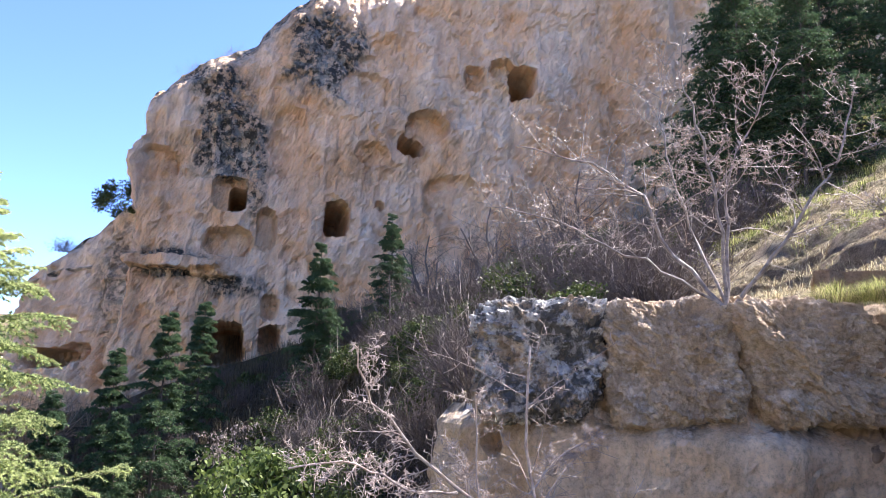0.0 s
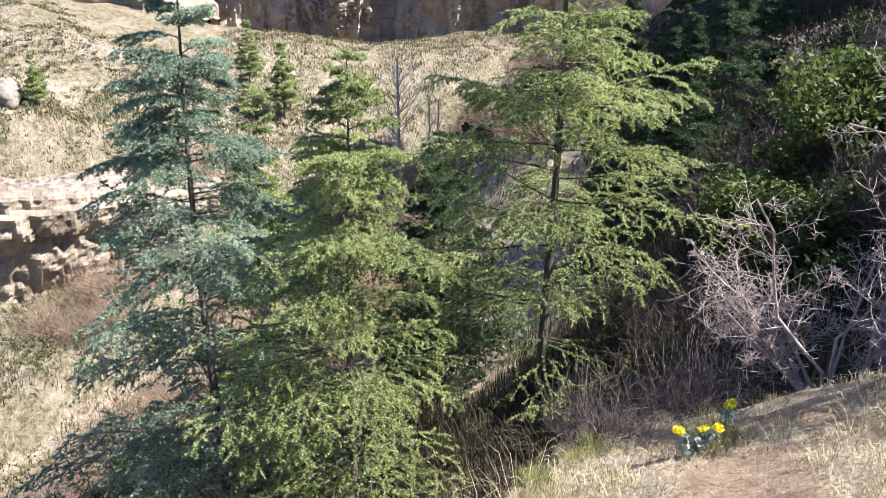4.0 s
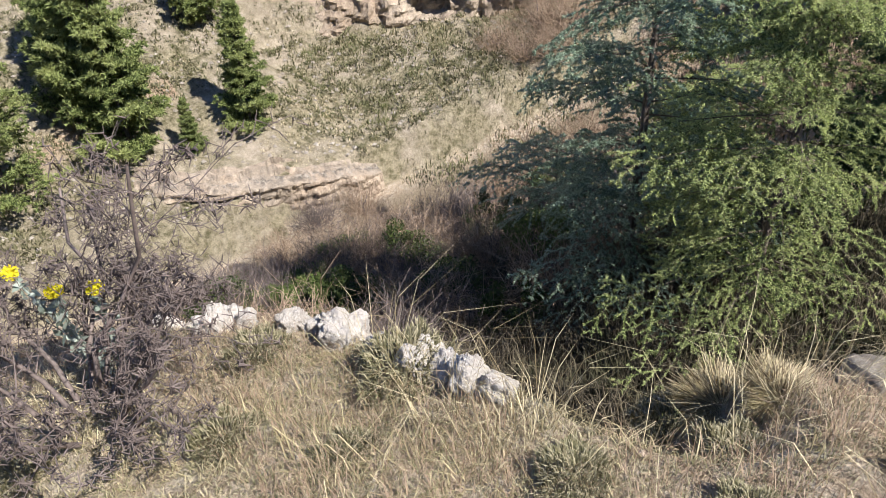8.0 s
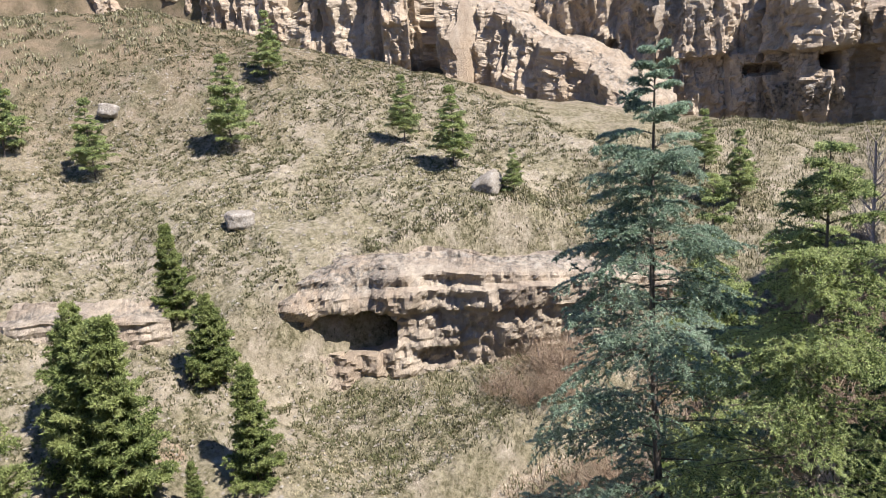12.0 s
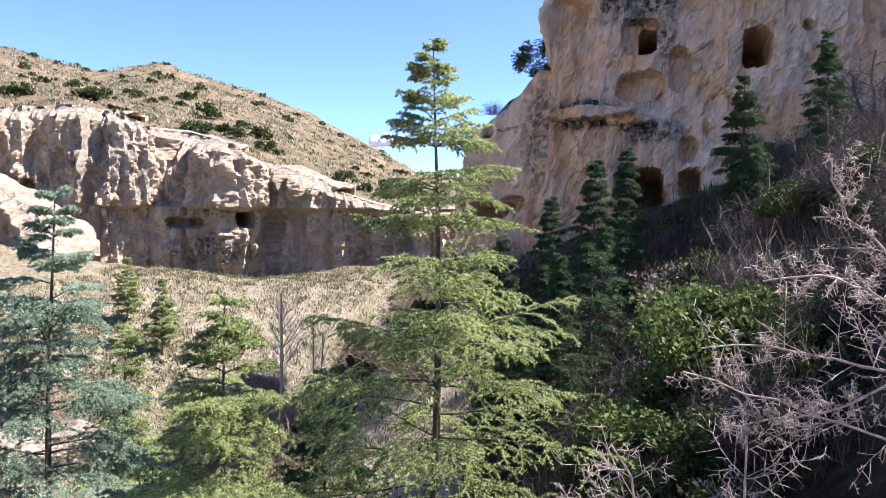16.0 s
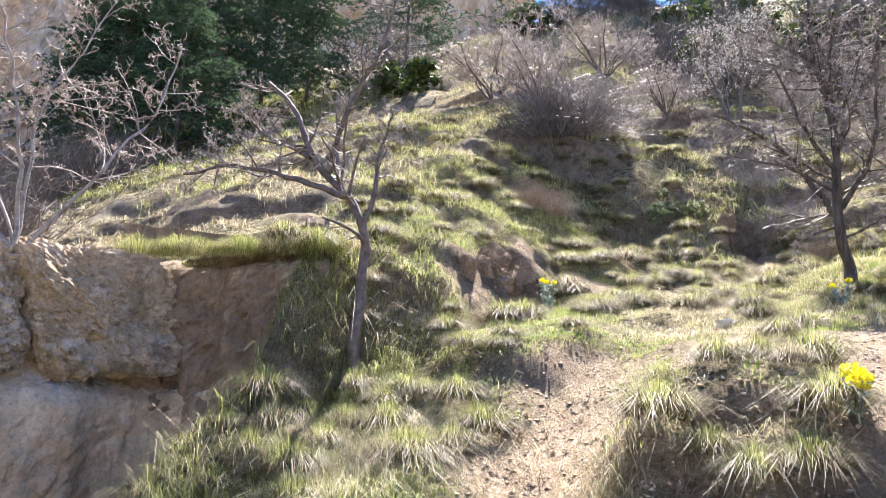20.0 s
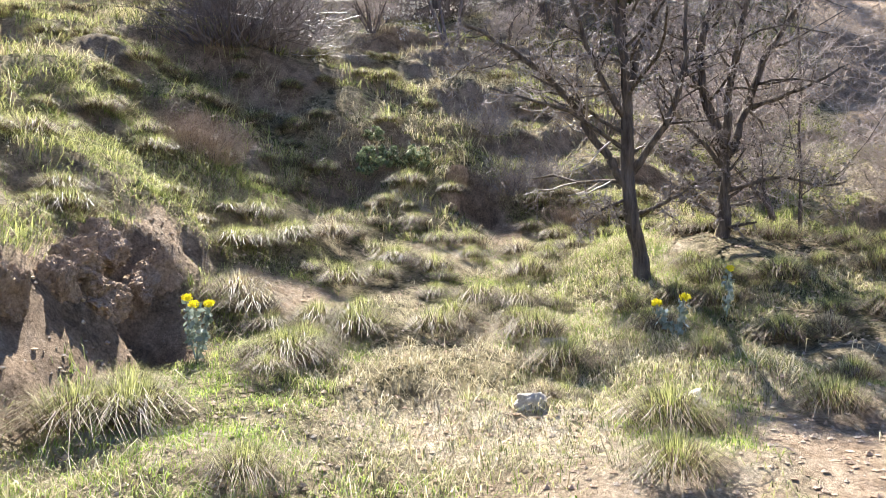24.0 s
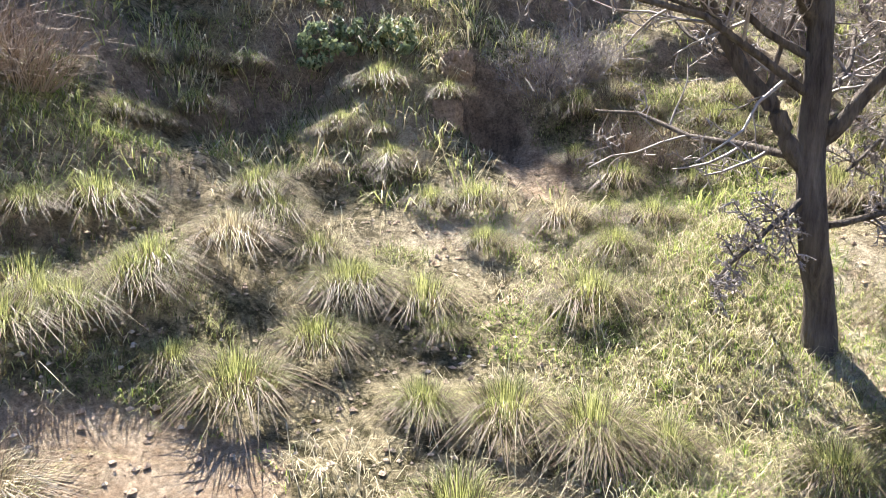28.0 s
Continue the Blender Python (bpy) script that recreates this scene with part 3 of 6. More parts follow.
def curtain(name, label, plan, tops, feet, step, material, caves=(), lichens=(), relief=0.7, back=9.0, seed=1, ledges=(), rise=0.25, strata=0.0, layer=0.25, grit=1.0, flute=0.0, steps=1.0, zoom=1.0):
    """A wall of rock along a line on the plan: bulges, ribs and hollowed caves. caves: along, height, half width, half height, depth, power."""
    plan = np.array(plan, float).reshape(-1, 2)
    seg = np.hypot(*np.diff(plan, axis=0).T)
    run = np.concatenate([[0], np.cumsum(seg)])
    s = np.arange(0, run[-1], step)
    px, py = np.interp(s, run, plan[:, 0]), np.interp(s, run, plan[:, 1])
    for _ in range(max(2, int(0.5 / step))):
        px[1:-1], py[1:-1] = (px[:-2] + px[1:-1] * 2 + px[2:]) / 4, (py[:-2] + py[1:-1] * 2 + py[2:]) / 4
    tx, ty = np.gradient(px), np.gradient(py)
    ln = np.hypot(tx, ty)
    nx, ny = ty / ln, -tx / ln
    top, foot = knots(s, tops), knots(s, feet)
    nv = int((top - foot).max() / step) + 2
    v = np.linspace(0, 1, nv)
    S = np.repeat(s[:, None], nv, 1)
    Z = foot[:, None] + (top - foot)[:, None] * v[None]
    SN, ZN = S * zoom, Z * zoom
    big = 0.95 * fbm(SN * 0.16, ZN * 0.13, 3, seed) + 0.55 * fbm(SN * 0.55, ZN * 0.22, 3, seed + 5)
    ribs = 0.22 * np.abs(fbm(SN * 0.9, ZN * 0.3, 4, seed + 11)) ** 0.8
    fine = grit * (0.20 * fbm(SN * 1.7, ZN * 1.1, 4, seed + 17) + 0.12 * fbm(SN * 4.1, ZN * 3.3, 3, seed + 23))
    pits = 0.22 * smooth(0.35, 0.62, fbm(SN * 1.1, ZN * 0.9, 3, seed + 61))
    plates = steps * 0.42 * np.round(3.5 * fbm(SN * 0.42, ZN * 0.5, 4, seed + 63)) / 3.5 + 0.16 * np.round(4 * fbm(SN * 1.3, ZN * 1.1, 3, seed + 65)) / 4
    out = relief * (big - ribs + fine - pits + plates) - flute * (1.2 * np.abs(fbm(SN * 0.55, ZN * 0.10, 3, seed + 81)) + 0.5 * np.abs(fbm(SN * 1.5, ZN * 0.22, 3, seed + 83)))
    if strata:
        zz = Z / strata + 0.55 * fbm(S * 0.22, Z * 0.3, 3, seed + 71) + 0.12 * fbm(S * 1.3, Z * 1.3, 2, seed + 73)
        saw = zz - np.floor(zz)
        hard = 0.4 + 0.6 * hash2(np.floor(zz), 0 * zz, seed)
        out = out + layer * hard * (1 - np.abs(2 * saw - 1)) ** 0.5 * (0.6 + 0.6 * fbm(S * 0.7, Z * 0.2, 2, seed + 75))
    for h, d in ledges:
        out = out + d * smooth(h + 0.5 * fbm(S * 0.2, S * 0, 2, seed + 3) - 0.15, h + 0.15, Z)
    # rounded brow
    out = out - 1.3 * relief * smooth(0.9, 1.0, v)[None] ** 2
    lich = 0.2 * smooth(0.2, 0.6, fbm(S * 0.25, Z * 0.2, 4, seed + 29)) + 0.8 * smooth(0.9, 1.0, v)[None]
    for a, h, ra, rh, amount in lichens:
        lich = np.maximum(lich, amount * smooth(1.25, 0.55, np.hypot((S - a) / ra, (Z - h) / rh) + 0.35 * fbm(S * 1.1, Z * 1.1, 3, seed + 31)))
    for a, h, ra, rh, depth, power in caves:
        wob = 0.10 * fbm(S * 2.2, Z * 2.2, 3, seed + 37)
        q = (np.abs((S - a) / ra) ** power + np.abs((Z - h) / rh) ** power) ** (1 / power) + wob
        out = out - depth * smooth(1.05, 0.93, q)
        lich = lich * smooth(0.8, 1.1, q)
    X = px[:, None] + nx[:, None] * out
    Y = py[:, None] + ny[:, None] * out
    # top laid back into the hill
    kb = np.linspace(0.15, 1, 9)
    lift = rise * back * kb
    Xb = X[:, -1:] - nx[:, None] * back * kb[None]
    Yb = Y[:, -1:] - ny[:, None] * back * kb[None]
    Zb = Z[:, -1:] + lift[None] + 0.5 * fbm(S[:, :1] * 0.5, kb[None] * 4, 2, seed)
    Zd = np.repeat(foot[:, None] - 2.0, 1, 1)
    X, Y, Z = np.hstack([X, Xb, Xb[:, -1:]]), np.hstack([Y, Yb, Yb[:, -1:]]), np.hstack([Z, Zb, Zd])
    lich = np.hstack([lich, np.full((len(s), 10), 0.35)])
    n1, n2 = X.shape
    f = grid_faces(n1, n2)
    return thing(name, label, "cliff", mesh_of(name, np.stack([X, Y, Z], -1).reshape(-1, 3), f, material, False, {"lichen": np.clip(lich, 0, 1.2).ravel()}), kind="structure")

# the cave cliff: a bay behind, then the tall front
CAVE_PLAN = (-1.6, 57.66, -6.6, 38.5, -2.4, 37.0, -2.1, 34.6, 3, 34.2, 12, 33.6, 22, 31.0, 34, 25.0, 46, 16)
# along the wall, height, half width, half height, depth, squareness
OPENINGS = [(31.1, 8.7, 0.36, 0.58, 8, 5), (30.9, 6.65, 1.05, 0.62, 1.1, 3), (35.6, 8.1, 0.55, 0.78, 7, 3), (39.0, 12.0, 0.6, 0.5, 8, 3),
    (44.2, 15.5, 0.62, 0.85, 8, 3), (30.9, 2.15, 1.0, 0.9, 9, 5), (33.0, 2.4, 0.42, 0.6, 6, 4), (21.5, 1.3, 1.05, 0.42, 3.2, 4)]
NICHES = [(30.8, 8.85, 0.72, 0.8, 0.8, 4), (32.5, 7.35, 0.42, 0.9, 0.9, 3), (39.6, 12.9, 1.0, 0.75, 1.0, 2.5), (37.0, 11.2, 0.8, 0.5, 0.5, 2),
    (43.2, 16.0, 0.6, 0.5, 0.8, 2.5), (41.9, 15.6, 0.5, 0.6, 0.7, 3), (32.9, 3.9, 0.36, 0.55, 0.8, 3), (37.6, 8.9, 0.18, 0.2, 0.7, 3),
    (28.6, 5.5, 2.0, 0.3, -0.8, 3), (30.4, 5.2, 1.0, 0.22, -0.5, 2.5), (27.6, 9.9, 0.9, 0.8, 0.5, 2.2), (34.2, 5.2, 0.7, 1.1, 0.35, 2.2),
    (36.5, 14.2, 1.2, 1.0, 0.4, 2.2), (33.2, 11.5, 0.8, 1.6, 0.35, 2.2), (41.0, 9.5, 1.4, 1.2, 0.4, 2.2), (22.8, 1.6, 0.5, 0.4, 0.9, 3)]
curtain("cliff_with_caves", "tall ochre cliff with rock-cut cave openings and dark lichen", CAVE_PLAN,
        (0, -3, 9, -1.5, 15, 3.5, 19.8, 5.4, 22, 7.2, 24.3, 9.4, 25.6, 12.6, 27, 13.4, 31, 16.5, 34, 19.5, 60, 26, 90, 28),
        (0, -8, 19, -6, 26, -4, 31, -1, 40, 2, 50, 5, 62, 9, 90, 16), 0.12, CLIFF,
        caves=OPENINGS + NICHES,
        lichens=[(30.5, 11.5, 1.6, 2.4, 1.2), (29.8, 14.0, 1.6, 0.9, 1.0), (34.6, 15.8, 1.9, 2.6, 1.2), (28.4, 5.5, 1.9, 0.75, 1.3), (31.4, 4.7, 1.5, 0.6, 1.0), (31.9, 9.5, 0.5, 2.4, 0.8), (25.5, 6.8, 0.8, 1.8, 0.7), (24, 5, 1.0, 3, 0.6)],
        relief=0.95, seed=4, grit=0.85, flute=0.5)


def polar_plan(az0, az1, count, ahead=0.0):
    out = []
    for k in range(count):
        az = az0 + (az1 - az0) * k / (count - 1)
        r = float(cliff_r(az)) - ahead
        out += [EYE[0] + r * math.sin(radians(az)), EYE[1] + r * math.cos(radians(az))]
    return out


def along(plan, values):
    p = np.array(plan).reshape(-1, 2)
    run = np.concatenate([[0], np.cumsum(np.hypot(*np.diff(p, axis=0).T))])
    out = []
    for r, q in zip(run, p):
        az = math.degrees(math.atan2(q[0] - EYE[0], q[1] - EYE[1]))
        out += [float(r), float(values(az))]
    return out


def polar_line(pairs):
    out = []
    for az, r in zip(pairs[0::2], pairs[1::2]):
        out += [EYE[0] + r * math.sin(radians(az)), EYE[1] + r * math.cos(radians(az))]
    return out


UPPER = polar_line((-100, 86, -90, 85, -80, 82.5, -72, 80, -67, 76, -63, 74.5, -57, 70, -53, 70, -49, 66, -46, 64, -43, 61, -40, 58))
curtain("cliff_upper_west", "low ribbed cliff of pale rock above the dry slope", UPPER, along(UPPER, lambda a: knots(a, (-100, 23, -72, 20, -56.6, 12.7, -48.7, 7.3, -43, 1.6, -40, -2.2))),
        along(UPPER, lambda a: knots(a, (-100, 8, -72, 7, -63, 3, -51, -1.5, -42, -8, -40, -9))), 0.2, CLIFF_FAR, relief=1.2, seed=41, back=4.5, ledges=((-4.2, -0.9), (-2.6, -0.8), (-1.2, -0.7)), rise=0.0, strata=1.1, layer=0.35, flute=1.3, steps=0.7, grit=1.5, lichens=[(10, 16, 8, 5, 0.7), (28, 12, 6, 3, 0.8), (44, 7, 5, 2.5, 0.8)])
HEAD = polar_line((-50, 75, -46, 73.5, -42, 72, -38, 71, -35, 68.5, -31, 70, -27, 67.5, -24, 69, -20, 66, -16, 66.5, -12, 65, -4, 70, 4, 80))
curtain("cliff_valley_head", "pink-grey weathered cliff with small cave openings below a hill", HEAD, along(HEAD, lambda a: cliff_top(a) + 0.15), along(HEAD, lambda a: cliff_base(a) - 2.5), 0.2, CLIFF_FAR,
        caves=[(32.1, 1.0, 0.75, 0.65, 5.0, 4), (26.6, 0.7, 1.9, 0.45, 1.6, 3), (46.0, 0.7, 0.6, 1.0, 2.0, 3), (13.5, 3.6, 0.5, 0.5, 1.4, 3)], lichens=[(29.5, -1.6, 4.5, 1.4, 0.9), (20, 6, 5, 3, 0.5)],
        relief=1.3, seed=57, back=4.5, ledges=((1.9, 0.9),), rise=0.0, strata=2.4, layer=0.25, flute=1.3, steps=0.8, grit=1.5)
BAND = (-37, 9.5, -34, 12.5, -30.1, 17.1, -26.0, 21.4, -22.5, 26, -21, 31)
curtain("rock_band", "layered grey rock band with a low wide cave in the dry slope", BAND, (0, -10.8, 2, -9.6, 4.6, -8.2, 10, -6.9, 16, -7.1, 22, -7.6, 28, -9), (0, -11.5, 4, -12.4, 10, -13.4, 22, -14.2, 28, -13), 0.13, BAND_ROCK,
        caves=[(10.4, -10.3, 1.95, 0.95, 2.6, 3.5), (11.3, -10.3, 0.9, 0.75, 1.8, 4), (7.3, -10.45, 0.95, 0.42, 2.2, 2.5), (14.2, -11.6, 0.8, 0.5, 0.6, 2)], lichens=[(9, -7.6, 4, 1.0, 0.9)],
        relief=0.9, seed=77, back=1.0, ledges=((-9.4, 0.3), (-8.3, -0.55), (-7.6, -0.6)), rise=-0.15, strata=0.62, layer=0.24)
GULLY = (-26.2, 2.6, -24.9, 4.2, -23.5, 5.6, -22.2, 7.2, -21.5, 9.1, -21.3, 11.3, -21.2, 13.2)
curtain("gully_bank", "undercut earth bank above a dry stream bed", GULLY, (0, -13.3, 4, -13.35, 6, -13.5, 8, -13.75, 10.5, -14.2, 13, -15), (0, -15.3, 13, -16), 0.08, BAND_ROCK, ledges=((-14.0, 0.2),), relief=0.35, zoom=1.6, seed=83, back=0.7, rise=0.1, strata=0.4, layer=0.25, grit=1.6)
OUTCROP = (-38.5, 3.4, -36.6, 5.2, -35.2, 6.8, -34.4, 8.6, -34.0, 10.2)
curtain("slope_outcrop", "low grey rock outcrop breaking through the dry slope", OUTCROP, (0, -8.3, 3, -7.9, 7, -8.2, 9, -8.7), (0, -9.8, 9, -10.4), 0.13, BAND_ROCK, relief=0.5, seed=87, back=1.6, rise=0.15, strata=0.4, layer=0.25)

# ---- a small cloud past the ridge ----


def cloud_mesh(seed):
    """Rounded heaps of vapour, flat below."""
    rg = np.random.default_rng(seed)
    V, F, off = [], [], 0
    for k in range(16):
        u, w = np.meshgrid(np.linspace(0, math.pi, 13), np.linspace(0, 2 * math.pi, 19), indexing="ij")
        p = np.stack([np.sin(u) * np.cos(w), np.sin(u) * np.sin(w), np.cos(u)], -1).reshape(-1, 3)
        r = rg.uniform(3, 8) * (1 + 0.25 * fbm(p[:, 0] * 2 + k, p[:, 1] * 2 + p[:, 2], 3, seed))
        q = p * r[:, None] + np.array([rg.normal() * 11, rg.normal() * 5, abs(rg.normal()) * 4])
        q[:, 2] = np.maximum(q[:, 2], -2.0)
        V.append(q)
        F.append(grid_faces(13, 19) + off)
        off += len(q)
    return mesh_of("cloud", np.concatenate(V), np.concatenate(F), CLOUD, True)


thing("cloud", "small white cumulus cloud beyond the ridge", "cloud", cloud_mesh(5), (-239, 862, 97), kind="structure")

# ---- makers of plants and stones ----


def unit(v):
    return v / np.maximum(np.linalg.norm(v, axis=-1, keepdims=True), 1e-9)


def tubes(P, R, k=4, knobby=0.0):
    """Tapered tubes along many lines of the same count of points. P: (b, n, 3), R: (b, n)."""
    if knobby:
        q, p = np.linspace(0, 1, 56), np.linspace(0, 1, P.shape[1])
        P = np.stack([np.stack([np.interp(q, p, L[:, c]) for c in range(3)], -1) for L in P])
        P[:, 1:-1] = (P[:, :-2] + P[:, 1:-1] * 2 + P[:, 2:]) / 4
        R = np.stack([np.interp(q, p, r) for r in R])
    b, n, _ = P.shape
    t = unit(np.gradient(P, axis=1))
    ref = np.where(np.abs(t[..., 2:3]) > 0.9, np.array([1.0, 0, 0]), np.array([0, 0, 1.0]))
    u = unit(np.cross(t, ref))
    w = np.cross(t, u)
    a = np.arange(k) * 2 * math.pi / k
    rr = R[:, :, None] * np.ones(k)
    if knobby:
        h, g = np.meshgrid(np.arange(n) * 0.55, a, indexing="ij")
        lumps = vnoise(h * 0.6, np.cos(g) * 1.4 + np.sin(g) * 2.1, 7) + 0.8 * vnoise(h * 0.35 + 9, g * 2.6, 11) + 0.5 * vnoise(h * 1.9, g * 3.1, 13)
        rr = rr * (1 + knobby * lumps[None])
    ring = P[:, :, None] + rr[..., None] * (np.cos(a)[None, None, :, None] * u[:, :, None] + np.sin(a)[None, None, :, None] * w[:, :, None])
    V = ring.reshape(-1, 3)
    i, j, m = np.meshgrid(np.arange(b), np.arange(n - 1), np.arange(k), indexing="ij")
    base = (i * n + j) * k
    q = np.stack([base + m, base + (m + 1) % k, base + k + (m + 1) % k, base + k + m], -1).reshape(-1, 4)
    return V, q


def joined(pairs):
    V, F, off = [], [], 0
    for v, f in pairs:
        V.append(v)
        F.append(f + off)
        off += len(v)
    return np.concatenate(V), np.concatenate(F)


def bent_lines(start, way, length, n, rg, wander=0.25, lift=0.0, droop=0.0):
    """Lines that wander from start along way."""
    b = len(start)
    P = np.zeros((b, n, 3))
    P[:, 0] = start
    d = unit(way)
    for k in range(1, n):
        d = unit(d + wander * rg.normal(size=(b, 3)) + np.array([0, 0, 1.0]) * (lift - droop * (k / n)))
        P[:, k] = P[:, k - 1] + d * (length / (n - 1))[:, None]
    return P


def on_lines(P, which, s):
    n = P.shape[1]
    x = s * (n - 1)
    i = np.clip(np.floor(x).astype(int), 0, n - 2)
    f = (x - i)[:, None]
    return P[which, i] * (1 - f) + P[which, i + 1] * f, unit(P[which, i + 1] - P[which, i])


def cedar(height, spread, seed, limbs=84, tufts=26000, low=0.05, up=0.12, droop=0.10, needle=0.05, power=0.8, per=15, tiers=0.2):
    """Trunk line, limb tubes and needle tufts of a conifer with flat tiers."""
    rg = np.random.default_rng(seed)
    n = 12
    z = np.linspace(0, 1, n)
    trunk = np.zeros((1, n, 3))
    trunk[0, :, 2] = z * height
    trunk[0, :, 0] = 0.05 * np.sin(z * 5 + seed) * height / 8
    trunk[0, :, 1] = 0.05 * np.cos(z * 4 + seed) * height / 8
    tr = 0.0085 * height * (1 - z) ** 0.9 + 0.006
    hz = low + (0.985 - low) * np.sort(rg.random(limbs)) ** 0.85
    tier = np.round(hz * 17) / 17
    hz = tiers * tier + (1 - tiers) * hz
    ang = np.arange(limbs) * 2.39996 + rg.normal(size=limbs) * 0.5
    L = spread * (1 - hz) ** power * rg.uniform(0.55, 1.12, limbs) + 0.10
    start, _ = on_lines(trunk, np.zeros(limbs, int), np.clip(hz, 0, 0.999))
    slope = up + 0.55 * np.maximum(hz - 0.72, 0) / 0.28
    way = np.stack([np.cos(ang), np.sin(ang), slope], 1)
    lim = bent_lines(start, way, L, 8, rg, 0.09, 0.02, droop)
    lr = (0.010 + 0.012 * L / spread)[:, None] * np.linspace(1, 0.18, 8)[None]
    # side shoots in the plane of the tier
    li = np.repeat(np.arange(limbs), per)
    s = np.tile((np.arange(per) + 0.5) / per, limbs) * 0.86 + 0.13 + rg.uniform(-0.02, 0.02, limbs * per)
    p, d = on_lines(lim, li, np.clip(s, 0, 0.999))
    side = np.where(np.tile(np.arange(per), limbs) % 2 == 0, 1.0, -1.0)
    lat = unit(np.stack([-d[:, 1], d[:, 0], np.zeros(len(d))], 1)) * side[:, None]
    bl = (0.50 * L[li] * (1.05 - 0.75 * s) * rg.uniform(0.6, 1.2, len(s)) + 0.07)
    sh = bent_lines(p, d * 0.8 + lat * 0.9 + np.array([0, 0, 0.05]), bl, 5, rg, 0.12, 0.0, 0.30)
    # twigs on the shoots
    ti = np.repeat(np.arange(len(sh)), 4)
    s2 = np.tile(np.array([0.25, 0.45, 0.65, 0.85]), len(sh))
    p2, d2 = on_lines(sh, ti, s2)
    sd = np.where(np.tile(np.arange(4), len(sh)) % 2 == 0, 1.0, -1.0)
    lat2 = unit(np.stack([-d2[:, 1], d2[:, 0], np.zeros(len(d2))], 1)) * sd[:, None]
    tl = 0.36 * bl[ti] * rg.uniform(0.5, 1.2, len(ti)) + 0.03
    tw = bent_lines(p2, d2 * 0.8 + lat2, tl, 4, rg, 0.15, 0.0, 0.35)
    wood = joined([tubes(lim, lr, 4), tubes(sh[:, ::2], np.full((len(sh), 3), 0.0045), 3)])
    lines_ = [(lim, L * 0.6), (sh, bl * 1.0), (tw, tl * 1.0)]
    total = sum(x[1].sum() for x in lines_)
    C, A = [], []
    for P, w in lines_:
        cnt = int(tufts * w.sum() / total)
        pick = rg.choice(len(P), cnt, p=w / w.sum())
        q, dd = on_lines(P, pick, np.clip(rg.random(cnt) ** 0.85, 0.12, 0.999))
        C.append(q)
        A.append(dd)
    C, A = np.concatenate(C), np.concatenate(A)
    k = 4
    C, A = np.repeat(C, k, 0), np.repeat(A, k, 0)
    m = len(C)
    nd = unit(A * 0.55 + rg.normal(size=(m, 3)) * 0.75 + np.array([0, 0, 0.35]))
    ln = needle * rg.uniform(0.6, 1.25, m)
    sdv = unit(np.cross(nd, rg.normal(size=(m, 3)))) * (needle * 0.17)
    V = np.stack([C - sdv, C + sdv, C + nd * ln[:, None]], 1).reshape(-1, 3)
    F = np.arange(m * 3).reshape(-1, 3)
    return tubes(trunk, tr[None], 8), wood, (V, F)


def plant_cedar(name, label, base, height, spread, seed, needles, group, **kw):
    t, w, f = cedar(height, spread, seed, **kw)
    ob = thing(name, label, "cedar tree" if "cedar" in name else "conifer", None, base, group)
    part("trunk", mesh_of("trunk", *t, BARK, True), ob)
    limbs_part = part("branching", mesh_of("branching", *w, BARK, True), ob)
    part("crown", mesh_of("crown", *f, needles), limbs_part)
    return ob


